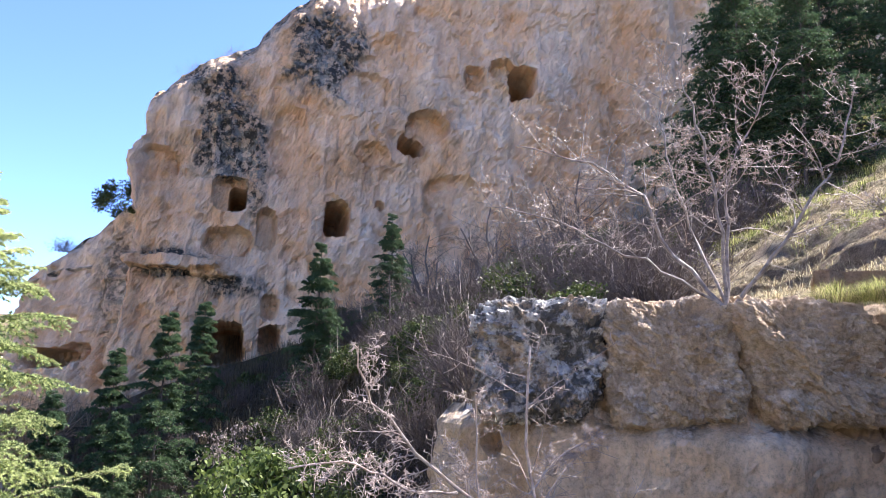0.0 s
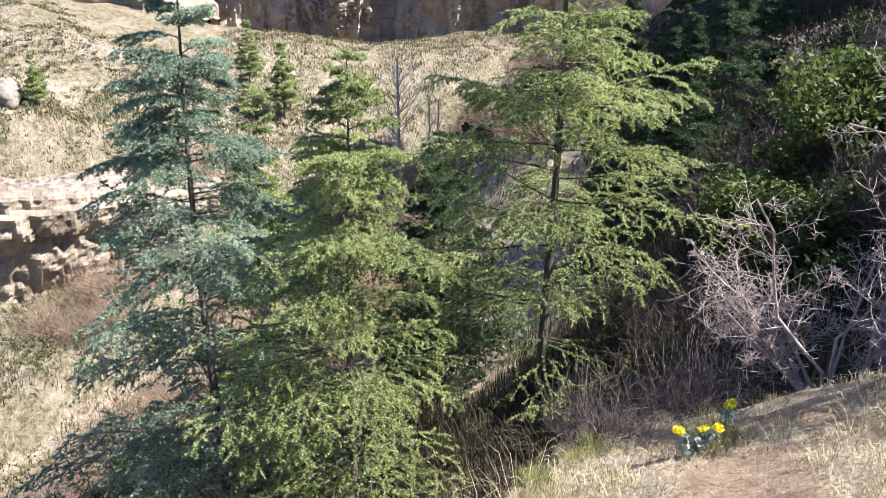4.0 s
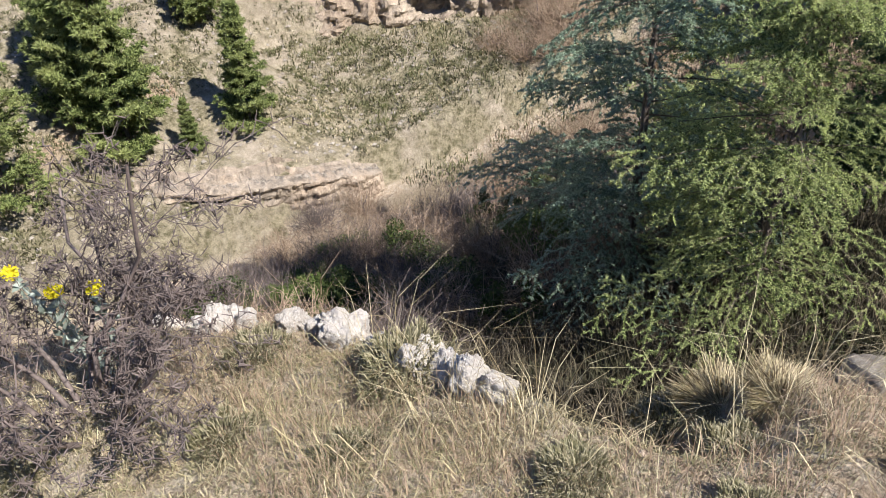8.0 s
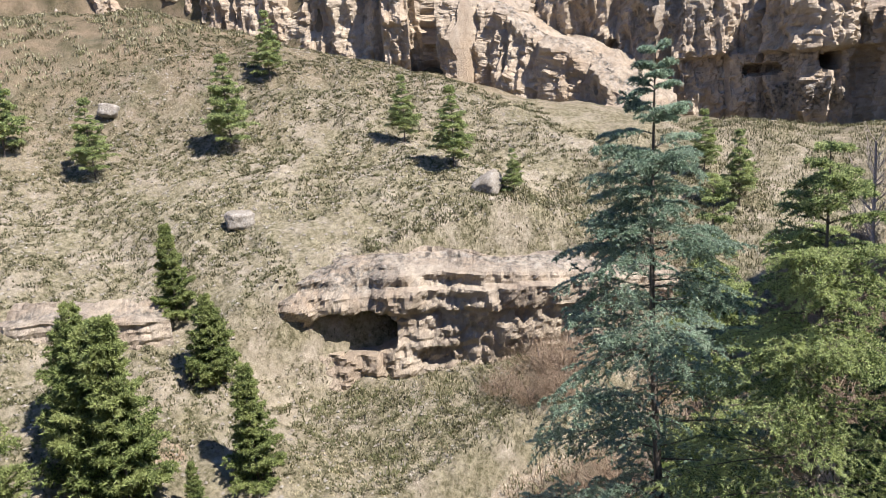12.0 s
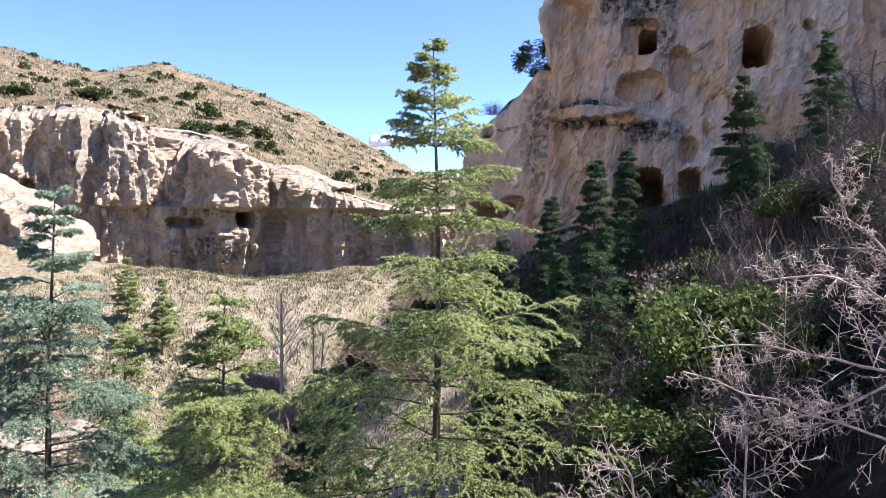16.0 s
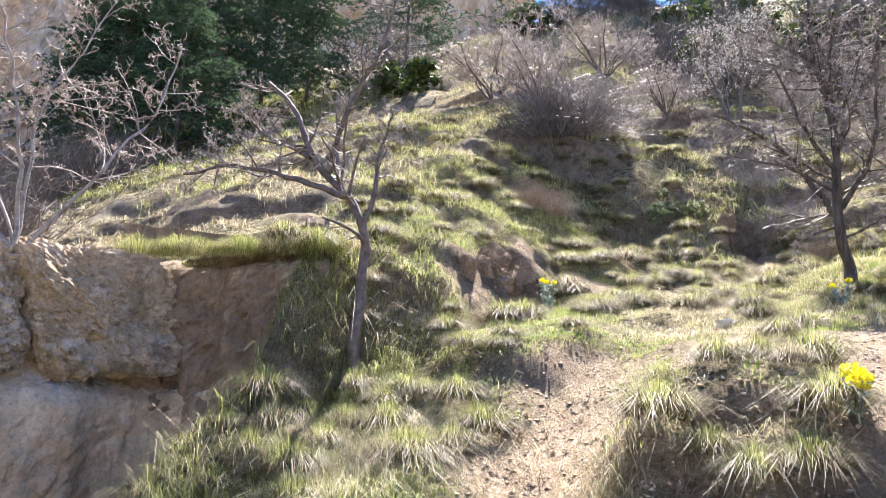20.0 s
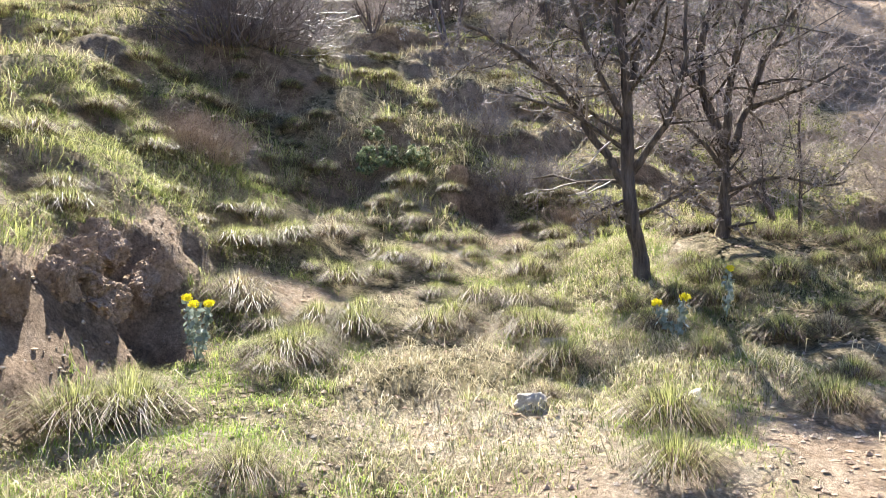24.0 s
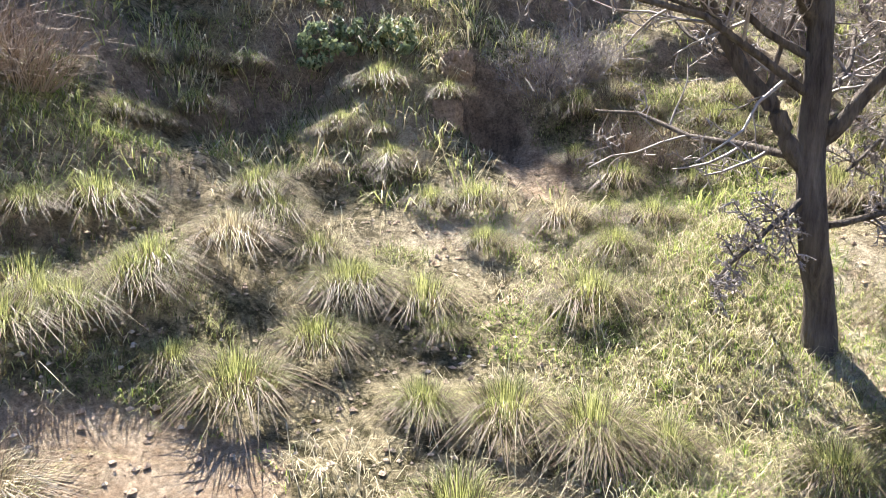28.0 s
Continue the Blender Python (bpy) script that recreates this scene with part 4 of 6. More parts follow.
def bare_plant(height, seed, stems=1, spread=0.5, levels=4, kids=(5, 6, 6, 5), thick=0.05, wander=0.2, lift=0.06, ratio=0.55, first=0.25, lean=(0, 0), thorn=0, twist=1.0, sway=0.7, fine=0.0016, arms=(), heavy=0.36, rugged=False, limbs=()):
    """Wood of a leafless shrub or small tree, as (thick wood, twigs, twig tips)."""
    rg = np.random.default_rng(seed)
    stems = len(limbs) or stems
    a = rg.uniform(0, 6.28, stems)
    way = np.stack([np.cos(a) * spread + lean[0], np.sin(a) * spread + lean[1], np.ones(stems)], 1)
    start = np.stack([np.cos(a) * 0.07 * (stems > 1), np.sin(a) * 0.06 * (stems > 1), np.full(stems, -0.06)], 1)
    L = height * 0.62 * rg.uniform(0.75, 1.1, stems)
    for k, v in enumerate(arms):
        way[k], L[k] = v, math.hypot(*v)
    P = bent_lines(start, way, L, 7, rg, wander * sway, lift)
    for k, v in enumerate(arms):
        q = np.linspace(0, 1, 7)[:, None]
        P[k] = start[k] + q * np.array(v) + 0.07 * np.sin(q * 9 + np.array([k, k + 2.0, k * 3])) * (1 - q * 0.4)
    r0 = np.full(stems, thick) / math.sqrt(stems)
    r1 = r0 * 0.42
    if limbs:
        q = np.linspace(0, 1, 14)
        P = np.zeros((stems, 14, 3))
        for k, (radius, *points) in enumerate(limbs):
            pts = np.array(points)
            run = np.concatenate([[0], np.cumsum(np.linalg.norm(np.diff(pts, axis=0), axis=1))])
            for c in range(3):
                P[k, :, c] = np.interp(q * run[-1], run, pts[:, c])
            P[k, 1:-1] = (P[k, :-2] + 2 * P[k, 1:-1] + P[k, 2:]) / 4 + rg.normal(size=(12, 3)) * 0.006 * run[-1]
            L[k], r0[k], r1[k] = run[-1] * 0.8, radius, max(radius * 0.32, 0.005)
    thickw, thin = [], []
    tips = [P[:, -1]]
    for lev in range(levels):
        n = P.shape[1]
        R = r0[:, None] + (r1 - r0)[:, None] * np.linspace(0, 1, n)[None]
        if lev == 0:
            R[:, 0] *= 1.25
        (thickw if lev < 2 else thin).append(tubes(P, R, 20, 0.2) if lev == 0 and rugged else tubes(P, R, (8, 5, 4, 3, 3)[lev]))
        if lev == levels - 1:
            break
        c = kids[lev]
        b = len(P)
        wh = np.repeat(np.arange(b), c)
        s = np.tile((np.arange(c) + rg.uniform(0.2, 0.9, c)) / c, b) * (1 - first * (lev == 0) - 0.12) + first * (lev == 0) + 0.1
        s = np.clip(s + rg.uniform(-0.06, 0.06, len(s)), 0.05, 0.999)
        p, d = on_lines(P, wh, s)
        side = unit(np.cross(d, rg.normal(size=d.shape)))
        nl = L[wh] * ratio * rg.uniform(0.5, 1.15, len(wh)) * (1.15 - 0.45 * s)
        nr = (r0[wh] + (r1 - r0)[wh] * s) * (heavy if lev == 0 else 0.52)
        P = bent_lines(p, d * 0.55 + side * twist, nl, 5 if lev < levels - 2 else 3, rg, wander, lift * 0.8)
        L, r0 = nl, np.maximum(nr, fine)
        r1 = np.maximum(r0 * 0.4, fine * 0.7)
        tips.append(P[:, -1])
    if thorn:
        wh = rg.integers(0, len(P), thorn)
        p, d = on_lines(P, wh, rg.random(thorn) * 0.95)
        q = unit(np.cross(d, rg.normal(size=d.shape)))
        T = np.stack([p, p + q * rg.uniform(0.015, 0.05, thorn)[:, None]], 1)
        thin.append(tubes(T, np.tile([[0.0032, 0.0012]], (thorn, 1)), 3))
    return joined(thickw), joined(thin), np.concatenate(tips[-2:])


def dabs(C, size, rg, squash=1.0):
    """Small four-cornered leaves or petals at the points C."""
    m = len(C)
    u = unit(rg.normal(size=(m, 3)))
    w = unit(np.cross(u, rg.normal(size=(m, 3))))
    s = size * rg.uniform(0.6, 1.3, m)[:, None]
    V = np.stack([C - u * s, C + w * s * 0.6 * squash, C + u * s, C - w * s * 0.6 * squash], 1).reshape(-1, 3)
    return V, np.arange(m * 4).reshape(-1, 4)


def plant_bare(name, label, base, height, seed, bark, twig, group="", buds=0, bud_material=None, category="shrub", turn=0.0, **kw):
    a, b, tips = bare_plant(height, seed, **kw)
    ob = thing(name, label, category, None, base, group)
    ob.rotation_euler[2] = turn
    part("trunk", mesh_of("trunk", *a, bark, True), ob)
    twigs_part = part("twig_crown", mesh_of("twig_crown", *b, twig, True), ob)
    if buds:
        rg = np.random.default_rng(seed + 5)
        C = tips[rg.integers(0, len(tips), buds)] + rg.normal(size=(buds, 3)) * 0.012
        part("bud_cover", mesh_of("bud_cover", *dabs(C, 0.022 if "blossom" in name else 0.008, rg), bud_material), twigs_part)
    return ob


def bush_mesh(name, radius, height, seed, material, leaves=2600, leaf=0.05, lumps=26):
    """A leafy crown of many clumps, uneven, open in places."""
    rg = np.random.default_rng(seed)
    a, h, q = rg.uniform(0, 6.28, lumps), rg.uniform(0.1, 0.95, lumps), rg.uniform(0.2, 1.0, lumps) ** 0.6
    w = np.sqrt(np.clip(1 - (h - 0.35) ** 2 / 0.5, 0.05, 1))
    c = np.stack([np.cos(a) * q * w * radius, np.sin(a) * q * w * radius, h * height], 1)
    size = rg.uniform(0.16, 0.38, lumps) * radius
    i = rg.integers(0, lumps, leaves)
    v = unit(rg.normal(size=(leaves, 3))) * (rg.random(leaves) ** 0.4)[:, None]
    C = c[i] + v * size[i][:, None] * np.array([1, 1, 0.8])
    C[:, 2] = np.maximum(C[:, 2], 0.0)
    return mesh_of(name, *dabs(C, leaf, rg), material)


def twig_bush(name, radius, height, seed, material, twigs=420):
    """A thicket of thin stems from the ground."""
    rg = np.random.default_rng(seed)
    a, q = rg.uniform(0, 6.28, twigs), rg.random(twigs) ** 0.6
    st = np.stack([np.cos(a) * q * radius * 0.55, np.sin(a) * q * radius * 0.55, np.full(twigs, -0.05)], 1)
    way = np.stack([np.cos(a) * q * 0.8, np.sin(a) * q * 0.8, rg.uniform(0.5, 1.4, twigs)], 1)
    L = height * rg.uniform(0.55, 1.25, twigs)
    P = bent_lines(st, way, L, 4, rg, 0.34, 0.03)
    wh = np.repeat(np.arange(twigs), 4)
    p, d = on_lines(P, wh, rg.uniform(0.25, 0.98, len(wh)))
    K = bent_lines(p, d * 0.7 + 1.1 * unit(rg.normal(size=d.shape)), L[wh] * 0.38, 2, rg, 0.2, 0.05)
    r = 0.004 + 0.004 * radius
    return mesh_of(name, *joined([tubes(P, np.tile(np.linspace(r, r * 0.4, 4), (twigs, 1)), 3), tubes(K, np.full(K.shape[:2], r * 0.45), 3)]), material)


def blades(C, length, rg, width=0.004, lean=0.7, upright=1.0, heading=None):
    """Bent blades of grass from the points C: five corners each."""
    m = len(C)
    a = rg.uniform(0, 6.28, m) if heading is None else heading
    out = np.stack([np.cos(a), np.sin(a), np.zeros(m)], 1)
    k = rg.uniform(0.15, 1.0, m)[:, None] * lean
    side = np.stack([-np.sin(a), np.cos(a), np.zeros(m)], 1) * width
    L = length[:, None]
    mid = C + out * L * 0.35 * k + np.array([0, 0, 1.0]) * L * 0.55 * upright
    tip = C + out * L * 0.95 * k + np.array([0, 0, 1.0]) * L * (0.95 - 0.45 * k) * upright
    V = np.stack([C - side, C + side, mid - side * 0.8, mid + side * 0.8, tip], 1).reshape(-1, 3)
    b = np.arange(m)[:, None] * 5
    F = np.concatenate([b + np.array([[0, 1, 3]]), b + np.array([[0, 3, 2]]), b + np.array([[2, 3, 4]])])
    return V, F


def tussock(name, radius, length, seed, material, count, lean, width, ring=0.0, dome=0.6):
    """A clump of grass on a low dome: upright within, arching and hanging towards its rim."""
    rg = np.random.default_rng(seed)
    a, q = rg.uniform(0, 6.28, count), ring + (1 - ring) * rg.random(count) ** 0.6
    C = np.stack([np.cos(a) * q * radius, np.sin(a) * q * radius, dome * radius * (1 - q ** 2) - 0.02], 1)
    bend = (lean[0] + (lean[1] - lean[0]) * q)[:, None]
    return mesh_of(name, *blades(C, length * rg.uniform(0.5, 1.15, count), rg, width, bend, 1.0, a + rg.normal(size=count) * 0.4), material)


def stone_mesh(name, sx, sy, sz, seed, material, cuts=14, power=4.0, rough=0.10, lichen=0.5):
    """A weathered block: a box with rounded edges, dents and cracks."""
    t = np.linspace(-1, 1, cuts)
    A, B = np.meshgrid(t, t, indexing="ij")
    V, F, off = [], [], 0
    for axis in range(3):
        for sg in (-1, 1):
            g = np.zeros((cuts, cuts, 3))
            g[..., axis], g[..., (axis + 1) % 3], g[..., (axis + 2) % 3] = sg, A, B * sg
            V.append(g.reshape(-1, 3))
            F.append(grid_faces(cuts, cuts) + off)
            off += cuts * cuts
    V, F = np.concatenate(V), np.concatenate(F)
    ln = (np.abs(V) ** power).sum(1) ** (1 / power)
    V = V / ln[:, None]
    d = np.array([noise.fractal(Vector(p) * 1.3 + Vector((seed * 3.1, 0, 0)), 0.8, 2.1, 5) for p in V])
    e = np.array([noise.noise(Vector(p) * 5.2 + Vector((0, seed, 0))) for p in V])
    g = np.array([noise.noise(Vector(p) * 13.0 + Vector((seed, 0, seed))) + 0.7 * noise.noise(Vector(p) * 27.0) for p in V]) if cuts > 20 else 0.0
    V = V * (1 + rough * d + rough * 0.35 * np.abs(e) + rough * 0.28 * g)[:, None] * np.array([sx, sy, sz])
    V, inv = np.unique(V.round(5), axis=0, return_inverse=True)
    F = inv.ravel()[F]
    ok = np.array([len(set(f)) == 4 for f in F])
    return mesh_of(name, V, F[ok], material, cuts < 20, {"lichen": np.full(len(V), lichen)})


def level(x, y, lift=0.0):
    return (x, y, float(land(x, y)) + lift)

# ---- rock ledge beside the path ----
def block(name, label, centre, half, seed, turn=0.0, lichen=0.6, rough=0.10, power=7.0, cuts=64, shear=0.0, taper=0.0):
    ob = thing(name, label, "rock", stone_mesh(name, *half, seed, LEDGE, cuts, power, rough, lichen), centre)
    ob.rotation_euler[2] = radians(turn)
    for v in ob.data.vertices:
        v.co.x = v.co.x * (1 + taper * v.co.z / half[2]) + shear * v.co.z
    return ob


block("lichened_boulder", "grey boulder covered in white and black lichen on a rock ledge", (3.62, 6.42, 0.80), (0.56, 0.78, 0.52), 3, -32, 1.25, 0.17, 4.6, 90, 0.05, 0.16)
block("ledge_block", "tan rock block with a deep slanting crack beside it", (4.49, 5.77, 0.82), (0.52, 0.72, 0.50), 5, -37, 0.3, 0.14, 6.0, 90, -0.12, 0.03)
block("ledge_block", "tan rock block under a grassy ledge", (5.24, 5.38, 0.84), (0.56, 0.72, 0.50), 8, -16, 0.25, 0.14, 6.0, 90, -0.36)
FOOTING = (2.95, 7.9, 2.98, 6.6, 3.35, 5.98, 3.85, 5.52, 4.45, 5.05, 5.0, 4.85, 5.6, 4.66, 5.9, 4.2)
curtain("ledge_footing", "eroded tan rock footing below the ledge blocks", FOOTING, (0, 0.42, 6, 0.42), (0, -2.8, 6, -2.2), 0.05, LEDGE, relief=0.17, seed=15, back=0.9, rise=0.0, strata=0.55, layer=0.08, grit=1.3, flute=0.10, zoom=2.6, caves=[(1.55, 0.22, 0.14, 0.2, 0.3, 2.2)])
SCARP = (5.2, 4.76, 5.54, 4.52, 5.72, 4.15, 5.86, 3.75, 6.05, 3.5)
curtain("earth_scarp", "crumbling brown earth face below a grassy edge", SCARP, (0, 1.36, 1.4, 1.42), (0, -1.4, 1.4, -0.4), 0.04, SCARP_EARTH, relief=0.2, seed=19, back=0.45, rise=0.1, grit=2.0, flute=0.14, zoom=3.2)

# ---- cedars in the ravine ----
CEDARS = "cedars in the ravine"
plant_cedar("cedar_tree", "tall open cedar with pale green tiers and a thin leader", level(-2.42, 12.8), 10.7, 4.9, 5, NEEDLE, CEDARS, limbs=100, tufts=105000, needle=0.048, power=0.95, per=11, low=0.12)
plant_cedar("cedar_tree", "dense yellow-green cedar with drooping branch ends", level(-4.6, 9.4), 7.8, 3.2, 9, NEEDLE, CEDARS, limbs=100, tufts=105000, droop=0.22, needle=0.044, power=0.85, per=11)
plant_cedar("cedar_tree", "blue-green cedar with dense tiers", level(-7.8, 10.3), 11.0, 3.6, 14, NEEDLE_BLUE, CEDARS, limbs=115, tufts=130000, droop=0.16, needle=0.05, power=0.8, per=13)
plant_cedar("cedar_tree", "slim green cedar standing among taller ones", level(-9.8, 15.0), 9.4, 2.4, 21, NEEDLE, CEDARS, tufts=40000, needle=0.07)
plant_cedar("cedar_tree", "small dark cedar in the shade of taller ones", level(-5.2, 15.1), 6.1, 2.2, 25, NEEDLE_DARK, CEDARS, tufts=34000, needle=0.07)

# ---- young cedars on the dry slope ----
young = [plant_cedar("young_cedar", "young green cedar on a dry stony slope", level(*p), h, s, sd, NEEDLE_YOUNG, "young cedars on the slope", tiers=0.0, per=9, limbs=80, tufts=16000, low=0.01, up=0.5, droop=0.02, needle=0.115, power=0.75)
         for p, h, s, sd in (((-24.3, 1.25), 7.8, 2.1, 31), ((-24.7, 9.6), 4.7, 1.2, 32), ((-30.6, 10.6), 3.9, 1.4, 33))]
SPOTS = ((-25.4, 5.4, 1, 1.5), (-26.8, 5.0, 2, 1.5), (-29.5, 5.3, 2, 1.35), (-24.3, 7.2, 1, 0.45), (-35, 10.8, 1, 0.95), (-25.6, -1.9, 0, 0.7), (-27.2, -2.4, 2, 1.2))
for k, (x, y, i, s) in enumerate(SPOTS):
    copy_thing(young[i], Matrix.LocRotScale(level(x, y), Euler((0, 0, k * 1.7)), (s, s, s)))
upper = plant_cedar("young_cedar", "young cedar with spreading branches on the upper slope", level(-34.4, 27.4), 4.9, 1.6, 36, NEEDLE, "young cedars on the slope", limbs=60, tiers=0.1, per=8, tufts=13000, low=0.08, up=0.25, needle=0.10, power=0.9)
for k, (x, y, s) in enumerate(((-40.5, 28.4, 0.9), (-30.6, 28.4, 0.55), (-49.0, 20.3, 1.35), (-58.2, 8.4, 1.35), (-54.5, 26.3, 1.1), (-53, 12.5, 1.1), (-26.5, 40.2, 0.8), (-23.2, 38.5, 0.9))):
    copy_thing(upper, Matrix.LocRotScale(level(x, y), Euler((0, 0, k * 2.1)), (s, s, s)))

# ---- conifers at the foot of the cave cliff ----
SHADY = "conifers below the cave cliff"
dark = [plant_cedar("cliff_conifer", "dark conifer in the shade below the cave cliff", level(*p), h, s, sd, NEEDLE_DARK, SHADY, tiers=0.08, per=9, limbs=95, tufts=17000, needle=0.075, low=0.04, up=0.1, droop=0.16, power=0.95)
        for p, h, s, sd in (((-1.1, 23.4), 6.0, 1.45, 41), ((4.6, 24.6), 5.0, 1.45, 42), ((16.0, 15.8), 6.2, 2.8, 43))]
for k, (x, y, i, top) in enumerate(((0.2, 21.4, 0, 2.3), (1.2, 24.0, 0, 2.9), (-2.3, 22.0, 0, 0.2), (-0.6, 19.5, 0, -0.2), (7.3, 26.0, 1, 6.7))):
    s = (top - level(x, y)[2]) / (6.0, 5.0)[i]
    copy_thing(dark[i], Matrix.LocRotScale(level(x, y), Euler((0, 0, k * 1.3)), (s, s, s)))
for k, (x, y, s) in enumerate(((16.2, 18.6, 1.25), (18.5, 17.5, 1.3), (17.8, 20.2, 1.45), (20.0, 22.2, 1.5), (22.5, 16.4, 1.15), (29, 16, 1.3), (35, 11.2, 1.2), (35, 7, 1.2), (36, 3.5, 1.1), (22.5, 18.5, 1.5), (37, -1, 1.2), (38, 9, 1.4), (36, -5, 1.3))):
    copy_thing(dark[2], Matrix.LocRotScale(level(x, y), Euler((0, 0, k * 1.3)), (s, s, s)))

# ---- leafless shrubs and trees ----
THORN_FOOT = Vector(level(3.05, 4.5))
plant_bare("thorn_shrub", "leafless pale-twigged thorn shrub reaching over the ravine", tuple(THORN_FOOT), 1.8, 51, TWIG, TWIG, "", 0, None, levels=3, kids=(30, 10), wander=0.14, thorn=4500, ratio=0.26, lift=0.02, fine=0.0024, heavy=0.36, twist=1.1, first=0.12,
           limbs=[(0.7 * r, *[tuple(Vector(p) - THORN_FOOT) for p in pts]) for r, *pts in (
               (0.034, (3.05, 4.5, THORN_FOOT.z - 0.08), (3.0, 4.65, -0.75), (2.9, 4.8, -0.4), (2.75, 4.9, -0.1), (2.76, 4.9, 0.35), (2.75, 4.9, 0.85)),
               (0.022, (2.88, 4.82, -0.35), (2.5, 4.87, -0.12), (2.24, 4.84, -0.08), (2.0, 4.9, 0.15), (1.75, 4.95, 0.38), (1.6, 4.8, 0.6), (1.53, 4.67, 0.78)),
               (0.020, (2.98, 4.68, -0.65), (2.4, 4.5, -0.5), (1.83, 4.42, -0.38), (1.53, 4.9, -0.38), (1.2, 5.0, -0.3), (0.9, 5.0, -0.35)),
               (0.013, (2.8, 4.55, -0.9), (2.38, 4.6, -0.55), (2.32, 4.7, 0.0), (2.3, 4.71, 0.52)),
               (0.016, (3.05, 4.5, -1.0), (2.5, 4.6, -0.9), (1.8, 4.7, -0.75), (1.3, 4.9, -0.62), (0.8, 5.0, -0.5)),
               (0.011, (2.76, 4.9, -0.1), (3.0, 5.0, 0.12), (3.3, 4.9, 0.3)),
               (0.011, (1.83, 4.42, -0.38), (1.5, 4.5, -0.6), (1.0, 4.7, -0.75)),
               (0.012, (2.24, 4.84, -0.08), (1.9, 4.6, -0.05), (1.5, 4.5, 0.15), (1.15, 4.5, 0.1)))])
plant_bare("thorn_shrub", "dense leafless grey-pink thorn shrub at the ravine edge", (1.0, 5.25, -2.35), 1.6, 52, TWIG, TWIG, "", 0, None, stems=18, spread=1.0, levels=3, kids=(16, 9), thick=0.06, wander=0.15, thorn=4000, ratio=0.40, lift=0.02, fine=0.0024, arms=((-0.6, -0.3, 1.45), (-0.85, 0.2, 0.95), (0.3, -0.2, 1.5)))
ASIDE, AHEAD = Vector((0.8, -0.6, 0)), Vector((0.6, 0.8, 0))


def turned(points, aside=ASIDE, ahead=AHEAD):
    """Points given as aside, up and ahead, laid into the world's directions."""
    return [tuple(aside * p[0] + ahead * (p[2] if len(p) > 2 else 0.0) + Vector((0, 0, p[1]))) for p in points]


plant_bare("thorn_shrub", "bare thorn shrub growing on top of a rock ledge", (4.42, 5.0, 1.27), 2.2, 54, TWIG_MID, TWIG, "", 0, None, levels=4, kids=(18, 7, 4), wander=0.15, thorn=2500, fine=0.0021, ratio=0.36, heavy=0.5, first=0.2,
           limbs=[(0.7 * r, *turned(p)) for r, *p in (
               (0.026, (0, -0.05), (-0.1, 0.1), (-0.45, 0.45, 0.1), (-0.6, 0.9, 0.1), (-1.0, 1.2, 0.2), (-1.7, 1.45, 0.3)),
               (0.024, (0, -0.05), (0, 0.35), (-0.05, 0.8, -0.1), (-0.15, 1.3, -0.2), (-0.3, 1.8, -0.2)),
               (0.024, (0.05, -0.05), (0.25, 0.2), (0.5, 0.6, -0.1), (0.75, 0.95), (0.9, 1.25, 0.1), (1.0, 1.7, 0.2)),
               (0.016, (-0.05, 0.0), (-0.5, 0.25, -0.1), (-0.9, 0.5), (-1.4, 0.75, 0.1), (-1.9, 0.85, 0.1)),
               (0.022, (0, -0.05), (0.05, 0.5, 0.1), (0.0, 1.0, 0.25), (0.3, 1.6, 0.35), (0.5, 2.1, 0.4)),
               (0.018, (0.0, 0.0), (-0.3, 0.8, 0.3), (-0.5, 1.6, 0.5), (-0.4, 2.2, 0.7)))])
SIDE_ON = (Vector((0.25, -0.97, 0)), Vector((0.97, 0.25, 0)))
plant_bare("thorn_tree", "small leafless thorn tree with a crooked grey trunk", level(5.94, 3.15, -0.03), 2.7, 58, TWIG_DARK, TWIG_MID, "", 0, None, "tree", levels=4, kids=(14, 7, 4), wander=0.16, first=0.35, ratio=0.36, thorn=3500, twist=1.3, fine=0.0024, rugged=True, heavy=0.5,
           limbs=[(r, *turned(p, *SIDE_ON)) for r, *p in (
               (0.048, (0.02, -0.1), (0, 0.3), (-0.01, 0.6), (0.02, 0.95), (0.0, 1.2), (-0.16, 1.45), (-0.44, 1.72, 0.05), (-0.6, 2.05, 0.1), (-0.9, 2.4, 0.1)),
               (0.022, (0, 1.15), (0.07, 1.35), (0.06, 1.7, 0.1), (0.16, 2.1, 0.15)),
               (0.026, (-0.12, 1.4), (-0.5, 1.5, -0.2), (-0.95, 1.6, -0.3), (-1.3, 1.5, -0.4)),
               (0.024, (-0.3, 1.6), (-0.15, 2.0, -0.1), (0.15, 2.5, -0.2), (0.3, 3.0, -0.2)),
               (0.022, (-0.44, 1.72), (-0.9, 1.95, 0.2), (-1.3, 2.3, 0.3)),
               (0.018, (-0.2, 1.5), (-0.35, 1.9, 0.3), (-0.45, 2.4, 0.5)))])
